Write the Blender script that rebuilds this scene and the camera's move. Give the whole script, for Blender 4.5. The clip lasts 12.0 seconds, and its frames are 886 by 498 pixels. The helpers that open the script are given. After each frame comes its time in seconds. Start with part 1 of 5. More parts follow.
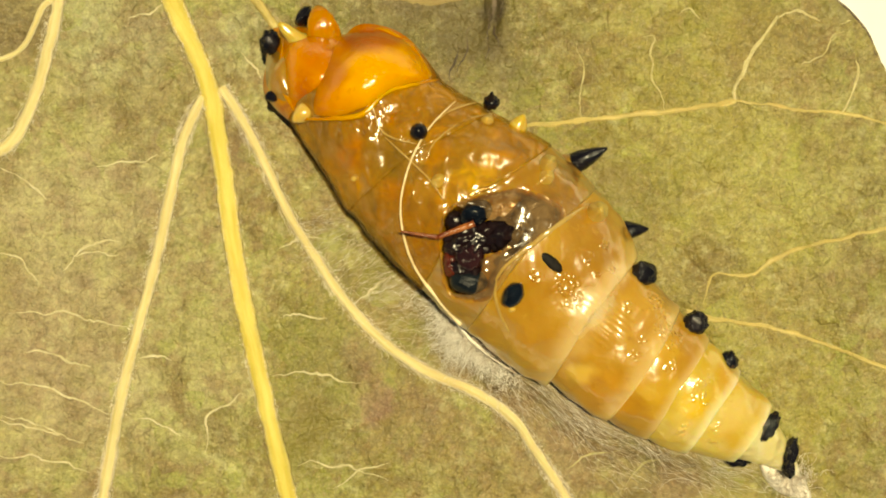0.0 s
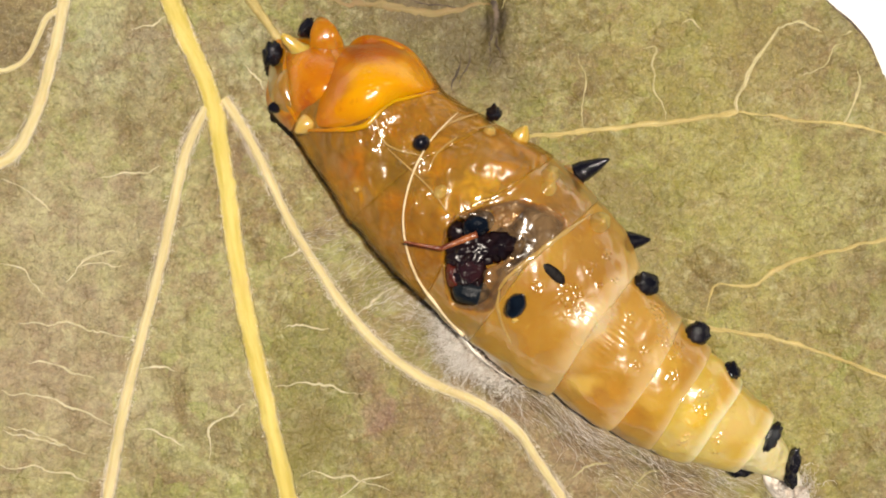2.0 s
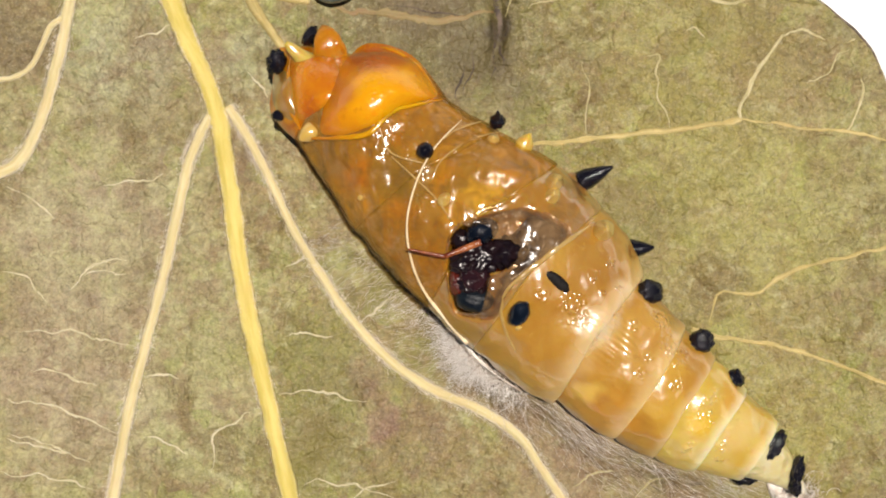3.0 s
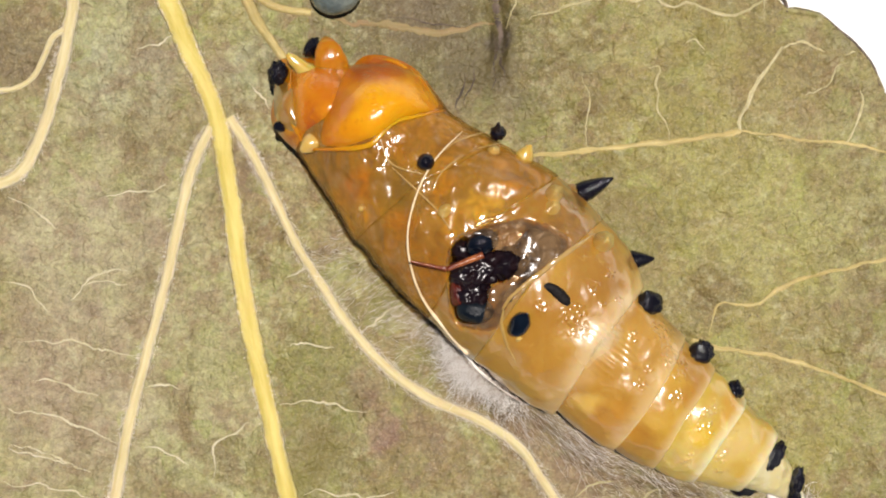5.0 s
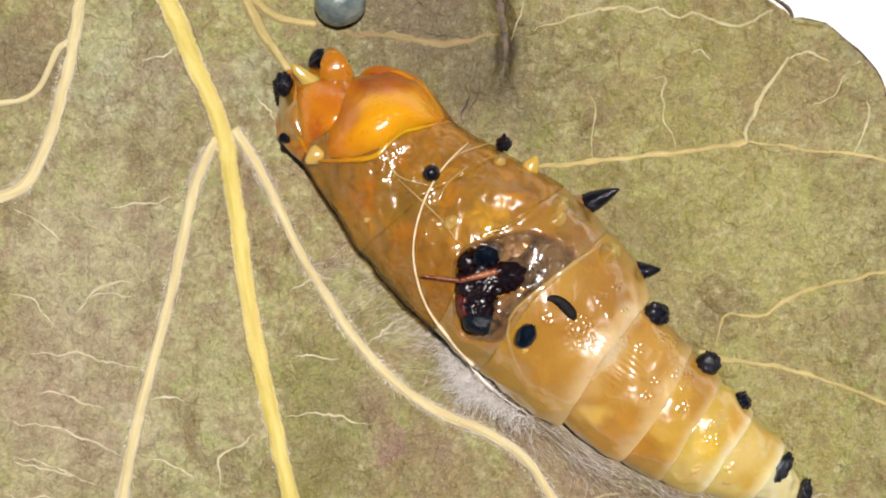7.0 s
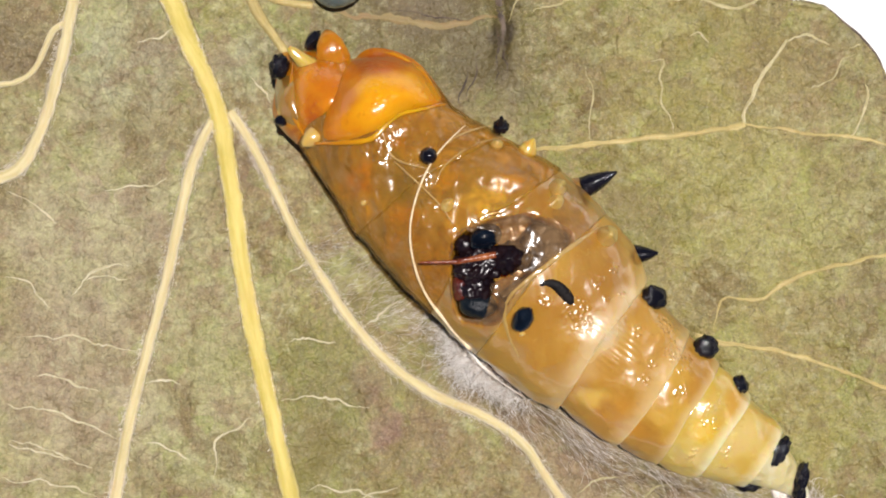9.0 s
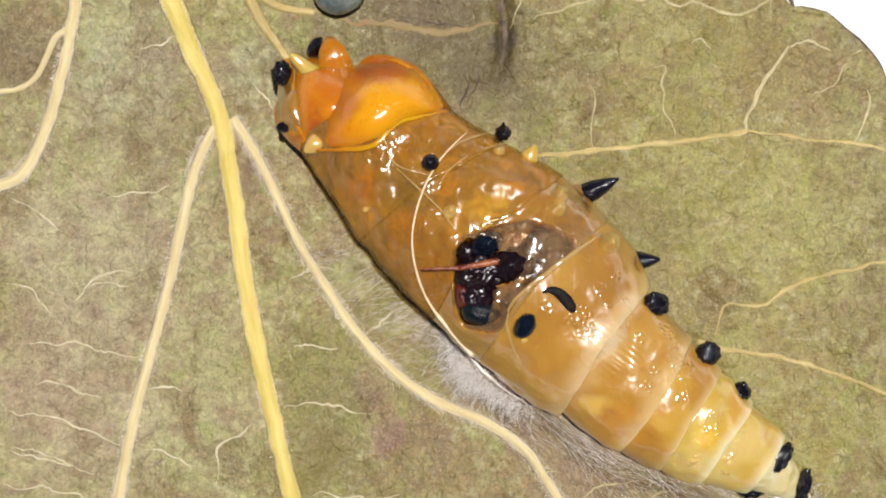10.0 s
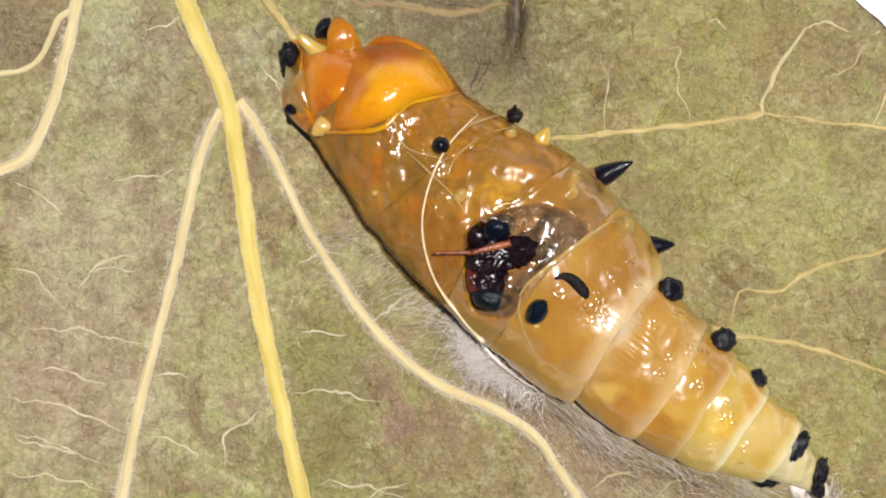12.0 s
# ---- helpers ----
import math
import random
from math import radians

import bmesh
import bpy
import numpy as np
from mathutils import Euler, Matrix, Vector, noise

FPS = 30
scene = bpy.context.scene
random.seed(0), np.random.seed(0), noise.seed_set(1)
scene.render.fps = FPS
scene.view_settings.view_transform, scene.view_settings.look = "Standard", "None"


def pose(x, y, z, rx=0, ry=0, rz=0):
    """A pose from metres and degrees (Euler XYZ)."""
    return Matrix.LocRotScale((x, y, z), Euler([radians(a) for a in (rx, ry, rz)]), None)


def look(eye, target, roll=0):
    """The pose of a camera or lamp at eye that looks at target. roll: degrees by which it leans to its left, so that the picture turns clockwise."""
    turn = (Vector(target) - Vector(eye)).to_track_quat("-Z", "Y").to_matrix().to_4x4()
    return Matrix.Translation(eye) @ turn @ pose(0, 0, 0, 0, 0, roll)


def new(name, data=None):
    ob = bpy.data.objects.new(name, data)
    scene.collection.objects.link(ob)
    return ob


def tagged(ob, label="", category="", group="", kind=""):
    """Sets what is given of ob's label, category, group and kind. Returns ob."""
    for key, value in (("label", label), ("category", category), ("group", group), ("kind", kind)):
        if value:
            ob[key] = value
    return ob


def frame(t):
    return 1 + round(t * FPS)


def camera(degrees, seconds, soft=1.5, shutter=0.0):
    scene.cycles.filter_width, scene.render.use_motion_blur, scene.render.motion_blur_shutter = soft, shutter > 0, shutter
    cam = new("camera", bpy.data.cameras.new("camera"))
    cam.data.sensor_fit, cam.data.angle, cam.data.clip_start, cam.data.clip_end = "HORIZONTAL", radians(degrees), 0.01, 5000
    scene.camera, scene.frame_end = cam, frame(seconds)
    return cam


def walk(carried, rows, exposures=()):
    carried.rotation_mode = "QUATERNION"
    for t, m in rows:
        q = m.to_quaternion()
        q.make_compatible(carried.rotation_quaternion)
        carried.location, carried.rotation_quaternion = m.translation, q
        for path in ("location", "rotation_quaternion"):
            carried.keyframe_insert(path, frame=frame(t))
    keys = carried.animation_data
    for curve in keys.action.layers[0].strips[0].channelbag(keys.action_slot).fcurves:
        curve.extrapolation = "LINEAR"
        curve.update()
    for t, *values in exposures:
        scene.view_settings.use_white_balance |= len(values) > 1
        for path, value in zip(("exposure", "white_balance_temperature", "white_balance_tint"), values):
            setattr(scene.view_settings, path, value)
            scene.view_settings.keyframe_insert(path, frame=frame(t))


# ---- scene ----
cam = camera(32, 12.0, soft=1.95)
ROWS = [
    (0.0, pose(0.000063, -0.000050, 0.054613, -0.460, -0.119, 0.055)),
    (0.5, pose(0.000037, -0.000070, 0.054670, -0.370, -0.249, 0.055)),
    (1.0, pose(0.000107, -0.000061, 0.054719, -0.301, -0.165, 0.083)),
    (1.5, pose(0.000023, -0.000020, 0.054722, -0.221, -0.176, 0.052)),
    (2.0, pose(0.000020, 0.000014, 0.054708, -0.129, -0.074, 0.023)),
    (2.5, pose(0.000000, 0.000000, 0.054683, 0.000, 0.000, 0.000)),
    (3.0, pose(0.000010, -0.000000, 0.054723, 0.174, 0.053, 0.007)),
    (3.2, pose(0.000010, -0.000000, 0.054723, 0.237, 0.063, 0.007)),
    (4.8, pose(-0.000010, 0.000062, 0.054866, 0.502, 0.026, 0.087)),
    (5.0, pose(-0.000010, 0.000062, 0.054866, 0.513, 0.051, 0.087)),
    (5.5, pose(0.000010, 0.000033, 0.054874, 0.608, 0.140, 0.099)),
    (6.0, pose(0.000006, 0.000083, 0.054861, 0.712, 0.196, 0.111)),
    (6.5, pose(-0.000024, 0.000112, 0.054838, 0.829, 0.193, 0.043)),
    (7.0, pose(-0.000075, 0.000075, 0.054726, 0.921, 0.194, -0.008)),
    (7.2, pose(-0.000075, 0.000075, 0.054726, 0.879, 0.215, -0.008)),
    (8.8, pose(-0.000048, 0.000043, 0.054544, 0.385, 0.128, 0.052)),
    (9.0, pose(-0.000048, 0.000043, 0.054544, 0.333, 0.108, 0.052)),
    (9.5, pose(-0.000040, 0.000041, 0.054544, 0.408, 0.113, 0.019)),
    (10.0, pose(-0.000065, 0.000122, 0.054554, 0.487, 0.167, 0.013)),
    (10.5, pose(-0.000110, 0.000062, 0.054522, 0.613, 0.224, 0.017)),
    (11.0, pose(-0.000134, 0.000074, 0.054423, 0.461, 0.306, 0.056)),
    (11.5, pose(-0.000157, -0.000045, 0.054233, 0.342, 0.406, 0.053)),
    (12.0, pose(-0.000164, 0.000015, 0.053625, 0.042, 0.445, 0.058)),
]
walk(cam, ROWS, exposures=[(0.0, 0.0, 12500, -7), (0.5, 0.0, 10200, 0), (1.0, 0.0, 8600, 5), (1.8, 0.0, 7550, 11), (3.0, 0.0, 6950, 14), (4.8, 0.0, 6650, 14.2), (12.0, 0.0, 6450, 15)])

# ---------------------------------------------------------------- world and sun
SUN_WAY = Vector((0.085, 0.06, 1.0)).normalized()
world = bpy.data.worlds.new("sky")
scene.world = world
world.use_nodes = True
wn = world.node_tree.nodes
sky = wn.new("ShaderNodeTexSky")
sky.sky_type, sky.sun_disc = "NISHITA", False
sky.sun_elevation = math.asin(SUN_WAY.z)
sky.sun_rotation = math.atan2(SUN_WAY.x, SUN_WAY.y)
sky.dust_density, sky.air_density = 0.0, 0.4
wn["Background"].inputs["Strength"].default_value = 0.05
world.node_tree.links.new(sky.outputs[0], wn["Background"].inputs["Color"])
lamp = bpy.data.lights.new("sun", "SUN")
lamp.energy, lamp.angle, lamp.color = 5.0, radians(0.6), (1.0, 0.96, 0.90)
sun = new("sun", lamp)
sun.matrix_world = look(SUN_WAY * 0.5, (0, 0, 0))


# ---------------------------------------------------------------- materials
class Nodes:
    """A short way to write node materials. Coordinates are in millimetres."""

    def __init__(self, name):
        self.mat = bpy.data.materials.new(name)
        self.mat.use_nodes = True
        self.tree = self.mat.node_tree
        self.bsdf = self.tree.nodes["Principled BSDF"]
        self.out = self.tree.nodes["Material Output"]
        tc = self.tree.nodes.new("ShaderNodeTexCoord")
        mp = self.tree.nodes.new("ShaderNodeMapping")
        mp.inputs["Scale"].default_value = (1000, 1000, 1000)
        self.link(tc.outputs["Object"], mp.inputs["Vector"])
        self.mm = mp.outputs[0]
        self.plans = {}

    def link(self, a, b):
        self.tree.links.new(a, b)

    def put(self, value, socket):
        if isinstance(value, bpy.types.NodeSocket):
            self.link(value, socket)
        else:
            socket.default_value = value

    def noise(self, scale, detail=4.0, rough=0.55, distort=0.0, vector=None):
        n = self.tree.nodes.new("ShaderNodeTexNoise")
        self.link(vector or self.mm, n.inputs["Vector"])
        n.inputs["Scale"].default_value, n.inputs["Detail"].default_value = scale, detail
        n.inputs["Roughness"].default_value, n.inputs["Distortion"].default_value = rough, distort
        return n.outputs[0]

    def stretched(self, sx, sy, sz, rz=0.0):
        mp = self.tree.nodes.new("ShaderNodeMapping")
        mp.inputs["Rotation"].default_value = (0, 0, radians(rz))
        mp.inputs["Scale"].default_value = (sx, sy, sz)
        self.link(self.mm, mp.inputs["Vector"])
        return mp.outputs[0]

    def warped(self, scale, amount):
        n = self.tree.nodes.new("ShaderNodeTexNoise")
        self.link(self.mm, n.inputs["Vector"])
        n.inputs["Scale"].default_value = scale
        v = self.tree.nodes.new("ShaderNodeVectorMath")
        v.operation = "MULTIPLY_ADD"
        self.link(n.outputs["Color"], v.inputs[0])
        v.inputs[1].default_value = (amount, amount, amount)
        self.link(self.mm, v.inputs[2])
        return v.outputs[0]

    def cells(self, scale, feature="DISTANCE_TO_EDGE", vector=None, out=0):
        n = self.tree.nodes.new("ShaderNodeTexVoronoi")
        n.feature = feature
        self.link(vector or self.mm, n.inputs["Vector"])
        n.inputs["Scale"].default_value = scale
        return n.outputs[out]

    def ramp(self, value, a, b, lo=0.0, hi=1.0):
        n = self.tree.nodes.new("ShaderNodeMapRange")
        n.interpolation_type = "SMOOTHSTEP"
        self.link(value, n.inputs["Value"])
        for key, v in (("From Min", a), ("From Max", b), ("To Min", lo), ("To Max", hi)):
            n.inputs[key].default_value = v
        return n.outputs[0]

    def mix(self, fac, a, b, kind="MIX"):
        n = self.tree.nodes.new("ShaderNodeMix")
        n.data_type, n.blend_type = "RGBA", kind
        self.put(fac, n.inputs[0])
        self.put((*a, 1) if isinstance(a, tuple) else a, n.inputs[6])
        self.put((*b, 1) if isinstance(b, tuple) else b, n.inputs[7])
        return n.outputs[2]

    def plan(self, ragged):
        """The plan's coordinates, warped a little; made once for each amount."""
        if ragged not in self.plans:
            flat = self.tree.nodes.new("ShaderNodeVectorMath")
            flat.operation = "MULTIPLY"
            self.link(self.warped(0.9, ragged * 2), flat.inputs[0])
            flat.inputs[1].default_value = (1, 1, 0)
            self.plans[ragged] = flat.outputs[0]
        return self.plans[ragged]

    def spot(self, x, y, r, ragged=0.8):
        v = self.tree.nodes.new("ShaderNodeVectorMath")
        v.operation = "DISTANCE"
        self.link(self.plan(ragged), v.inputs[0])
        v.inputs[1].default_value = (x + ragged, y + ragged, 0)
        return self.ramp(v.outputs["Value"], r * 0.45, r * 1.25, 1.0, 0.0)

    def math(self, op, a, b):
        n = self.tree.nodes.new("ShaderNodeMath")
        n.operation = op
        self.put(a, n.inputs[0])
        self.put(b, n.inputs[1])
        return n.outputs[0]

    def bump(self, height, mm, strength=1.0, under=None):
        n = self.tree.nodes.new("ShaderNodeBump")
        n.inputs["Strength"].default_value, n.inputs["Distance"].default_value = strength, mm * 0.001
        self.link(height, n.inputs["Height"])
        if under:
            self.link(under, n.inputs["Normal"])
        return n.outputs[0]

    def set(self, **values):
        names = {"color": "Base Color", "rough": "Roughness", "metal": "Metallic", "normal": "Normal", "sss": "Subsurface Weight",
                 "radius": "Subsurface Radius", "scale": "Subsurface Scale", "coat": "Coat Weight", "coat_rough": "Coat Roughness",
                 "coat_normal": "Coat Normal", "trans": "Transmission Weight", "ior": "IOR", "spec": "Specular IOR Level", "sheen": "Sheen Weight", "alpha": "Alpha"}
        for key, v in values.items():
            self.put((*v, 1) if key == "color" and isinstance(v, tuple) else v, self.bsdf.inputs[names[key]])
        return self.mat


def leaf_material():
    n = Nodes("dying_leaf")
    big = n.ramp(n.noise(0.15, 3), 0.38, 0.62)
    mid = n.ramp(n.noise(0.6, 6, 0.65, 0.5), 0.38, 0.66)
    fine = n.noise(3.2, 8, 0.75)
    fibre = n.noise(1.0, 5, 0.7, 0.3, n.stretched(5.0, 1.1, 1.0, 12))
    green = n.mix(n.ramp(fine, 0.3, 0.7), (0.165, 0.155, 0.024), (0.335, 0.305, 0.070))
    brown = n.mix(n.ramp(fine, 0.3, 0.7), (0.140, 0.086, 0.026), (0.325, 0.225, 0.105))
    col = n.mix(n.math("ADD", n.math("MULTIPLY", big, 0.45), n.math("MULTIPLY", mid, 0.55)), green, brown)
    col = n.mix(n.ramp(fibre, 0.38, 0.68, 0.0, 0.45), col, (0.37, 0.315, 0.145))
    # broad leaf tones; the pale ones at left paint sheen into the colour
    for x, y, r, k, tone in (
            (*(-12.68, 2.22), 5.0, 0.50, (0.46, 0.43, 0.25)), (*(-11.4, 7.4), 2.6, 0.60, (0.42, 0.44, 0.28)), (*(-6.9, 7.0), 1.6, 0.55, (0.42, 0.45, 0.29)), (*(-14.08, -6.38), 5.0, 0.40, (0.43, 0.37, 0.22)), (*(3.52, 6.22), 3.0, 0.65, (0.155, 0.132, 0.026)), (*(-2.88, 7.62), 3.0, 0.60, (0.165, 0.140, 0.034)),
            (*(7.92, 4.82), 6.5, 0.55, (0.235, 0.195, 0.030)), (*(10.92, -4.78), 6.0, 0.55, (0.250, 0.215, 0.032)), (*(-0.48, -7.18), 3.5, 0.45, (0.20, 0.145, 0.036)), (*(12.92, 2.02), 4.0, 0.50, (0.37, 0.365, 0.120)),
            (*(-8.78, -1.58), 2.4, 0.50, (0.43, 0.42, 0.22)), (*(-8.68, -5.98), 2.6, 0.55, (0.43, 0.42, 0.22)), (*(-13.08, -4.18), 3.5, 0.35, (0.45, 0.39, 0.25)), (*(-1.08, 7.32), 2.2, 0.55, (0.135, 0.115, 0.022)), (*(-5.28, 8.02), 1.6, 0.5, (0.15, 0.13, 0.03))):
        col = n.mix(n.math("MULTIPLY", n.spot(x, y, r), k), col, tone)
    warp = n.warped(2.4, 0.22)
    col = n.mix(n.ramp(n.noise(1.1, 5, 0.6, 0.3), 0.46, 0.60, 0.0, 0.60), col, (0.205, 0.125, 0.060))
    col = n.mix(n.ramp(n.noise(1.3, 5, 0.62, 0.3), 0.48, 0.66, 0.0, 0.50), col, (0.37, 0.365, 0.150))
    fresh = n.ramp(n.cells(1.3, "F1", warp, 1), 0.50, 0.95)
    col = n.mix(n.math("MULTIPLY", fresh, 0.55), col, (0.275, 0.330, 0.070))
    cell = n.cells(2.6, "F1", warp, 1)
    col = n.mix(n.ramp(cell, 0.55, 0.9, 0.0, 0.28), col, (0.165, 0.175, 0.026))
    col = n.mix(n.ramp(cell, 0.40, 0.1, 0.0, 0.26), col, (0.36, 0.26, 0.13))
    patch = n.noise(0.5, 6, 0.62, 0.7)
    col = n.mix(n.ramp(patch, 0.50, 0.38, 0.0, 0.55), col, (0.145, 0.098, 0.024))
    col = n.mix(n.ramp(n.noise(0.75, 6, 0.65, 0.5), 0.50, 0.66, 0.0, 0.45), col, (0.40, 0.39, 0.16))
    dull = n.ramp(n.noise(0.23, 4, 0.55, 0.3), 0.55, 0.70)
    col = n.mix(n.math("MULTIPLY", dull, 0.5), col, (0.190, 0.110, 0.065))
    # stains and withered patches; the pale ones at left add to the painted sheen
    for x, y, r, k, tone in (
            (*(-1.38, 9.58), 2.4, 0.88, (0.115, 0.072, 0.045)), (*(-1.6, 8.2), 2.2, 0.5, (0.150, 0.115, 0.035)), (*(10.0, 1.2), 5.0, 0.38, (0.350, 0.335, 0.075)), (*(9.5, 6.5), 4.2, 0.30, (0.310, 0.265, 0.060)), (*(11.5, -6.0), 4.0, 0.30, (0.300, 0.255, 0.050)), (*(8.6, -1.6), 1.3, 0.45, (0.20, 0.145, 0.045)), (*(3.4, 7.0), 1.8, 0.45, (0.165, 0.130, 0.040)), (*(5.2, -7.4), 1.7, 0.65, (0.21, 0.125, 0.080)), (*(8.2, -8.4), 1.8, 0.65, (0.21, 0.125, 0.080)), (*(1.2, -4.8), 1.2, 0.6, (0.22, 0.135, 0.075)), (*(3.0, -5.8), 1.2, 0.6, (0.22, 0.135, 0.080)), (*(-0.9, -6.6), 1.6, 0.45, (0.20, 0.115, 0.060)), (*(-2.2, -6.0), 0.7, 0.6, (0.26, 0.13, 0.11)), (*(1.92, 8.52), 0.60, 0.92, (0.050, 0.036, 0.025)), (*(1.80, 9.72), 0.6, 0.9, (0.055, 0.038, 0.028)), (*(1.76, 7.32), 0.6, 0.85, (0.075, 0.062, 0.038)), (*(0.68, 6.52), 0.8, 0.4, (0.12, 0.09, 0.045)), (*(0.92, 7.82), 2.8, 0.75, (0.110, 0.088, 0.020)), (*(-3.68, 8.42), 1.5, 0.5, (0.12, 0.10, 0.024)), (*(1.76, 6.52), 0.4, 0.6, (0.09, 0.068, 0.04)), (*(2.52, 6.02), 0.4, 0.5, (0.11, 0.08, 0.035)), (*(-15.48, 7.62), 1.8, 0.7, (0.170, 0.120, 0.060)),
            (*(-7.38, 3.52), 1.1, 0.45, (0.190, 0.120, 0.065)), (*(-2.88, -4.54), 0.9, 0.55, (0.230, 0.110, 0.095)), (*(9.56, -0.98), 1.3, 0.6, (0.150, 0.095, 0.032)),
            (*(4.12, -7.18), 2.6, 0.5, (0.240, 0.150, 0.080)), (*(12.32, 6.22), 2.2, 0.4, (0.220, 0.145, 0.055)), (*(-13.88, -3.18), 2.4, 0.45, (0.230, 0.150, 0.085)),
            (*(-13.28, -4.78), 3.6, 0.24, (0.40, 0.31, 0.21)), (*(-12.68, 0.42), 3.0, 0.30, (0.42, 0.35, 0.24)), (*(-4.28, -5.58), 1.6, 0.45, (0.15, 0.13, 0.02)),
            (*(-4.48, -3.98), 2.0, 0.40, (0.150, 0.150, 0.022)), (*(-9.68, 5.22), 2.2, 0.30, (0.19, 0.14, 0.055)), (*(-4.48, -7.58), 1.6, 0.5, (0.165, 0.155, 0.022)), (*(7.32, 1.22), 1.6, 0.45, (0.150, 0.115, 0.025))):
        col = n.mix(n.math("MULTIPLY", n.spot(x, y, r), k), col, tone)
    # dark hairline cells of the tissue, broken up, and the pale net of small veins between the large ones
    edge = n.cells(2.1, "DISTANCE_TO_EDGE", n.warped(2.2, 0.40))
    small = n.cells(6.0, "DISTANCE_TO_EDGE", warp)
    broken = n.math("MULTIPLY", n.ramp(n.noise(0.8, 5, 0.65), 0.44, 0.64), n.ramp(n.noise(3.1, 4, 0.7), 0.40, 0.56))
    crack = n.math("MULTIPLY", n.ramp(edge, 0.003, 0.032, 1.0, 0.0), broken)
    col = n.mix(n.math("MULTIPLY", crack, 0.80), col, (0.085, 0.065, 0.020))
    col = n.mix(n.math("MULTIPLY", n.ramp(small, 0.02, 0.16, 1.0, 0.0), 0.15), col, (0.14, 0.11, 0.035))
    net = n.cells(0.75, "DISTANCE_TO_EDGE", n.warped(1.6, 0.45))
    thread = n.math("MULTIPLY", n.ramp(net, 0.008, 0.040, 1.0, 0.0), n.ramp(n.noise(1.3, 4, 0.65), 0.46, 0.62))
    col = n.mix(n.math("MULTIPLY", thread, 0.16), col, (0.52, 0.46, 0.28))
    pale = n.math("MULTIPLY", n.ramp(n.noise(11.0, 4, 0.8), 0.54, 0.70), n.ramp(n.noise(0.5, 5, 0.6), 0.38, 0.62))
    col = n.mix(n.math("MULTIPLY", pale, 0.62), col, (0.56, 0.48, 0.33))
    rust = n.math("MULTIPLY", n.ramp(n.noise(5.5, 6, 0.8), 0.50, 0.66), n.ramp(n.noise(0.45, 4, 0.6, 0.4), 0.36, 0.60))
    col = n.mix(n.math("MULTIPLY", rust, 0.55), col, (0.215, 0.120, 0.048))
    bloom = n.math("MULTIPLY", n.ramp(n.noise(2.6, 6, 0.75), 0.48, 0.68), n.ramp(n.noise(0.35, 4, 0.6), 0.40, 0.60))
    col = n.mix(n.math("MULTIPLY", bloom, 0.50), col, (0.50, 0.48, 0.27))
    grit = n.noise(15.0, 3, 0.75)
    col = n.mix(n.ramp(grit, 0.55, 0.70, 0.0, 0.42), col, (0.52, 0.46, 0.22))
    col = n.mix(n.ramp(grit, 0.45, 0.32, 0.0, 0.34), col, (0.110, 0.085, 0.022))
    gain = n.ramp(n.noise(3.6, 7, 0.80, 0.6), 0.34, 0.66, 0.70, 1.17)
    col = n.mix(1.0, col, gain, "MULTIPLY")
    tan = n.ramp(n.noise(7.5, 5, 0.8), 0.54, 0.70, 0.0, 0.30)
    col = n.mix(tan, col, (0.48, 0.34, 0.18))
    for x, y, r, k, tone in ((1.2, 7.0, 1.5, 0.55, (0.105, 0.080, 0.036)), (-0.4, 9.0, 1.6, 0.45, (0.12, 0.085, 0.045)), (2.7, 5.6, 0.9, 0.40, (0.12, 0.095, 0.036)), (1.9, 8.0, 0.5, 0.7, (0.060, 0.045, 0.030)),
                             (-1.9, 6.9, 1.0, 0.40, (0.14, 0.115, 0.040)), (6.3, 1.9, 0.9, 0.40, (0.19, 0.14, 0.045)), (-5.0, -7.0, 1.6, 0.35, (0.17, 0.135, 0.030)), (14.6, 8.3, 1.0, 0.5, (0.16, 0.11, 0.06))):
        col = n.mix(n.math("MULTIPLY", n.spot(x, y, r, 0.6), k), col, tone)
    b = n.bump(n.ramp(edge, 0.0, 0.16), 0.016)
    b = n.bump(n.ramp(net, 0.0, 0.30), 0.04, under=b)
    b = n.bump(n.noise(1.6, 4, 0.6), 0.20, under=b)
    b = n.bump(n.noise(0.8, 4, 0.6, 0.4, n.stretched(1.6, 0.6, 1.0, 8)), 0.10, under=b)
    b = n.bump(n.noise(8.0, 6, 0.75, 0.4), 0.040, under=b)
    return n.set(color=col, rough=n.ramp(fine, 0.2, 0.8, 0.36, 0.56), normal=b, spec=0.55)


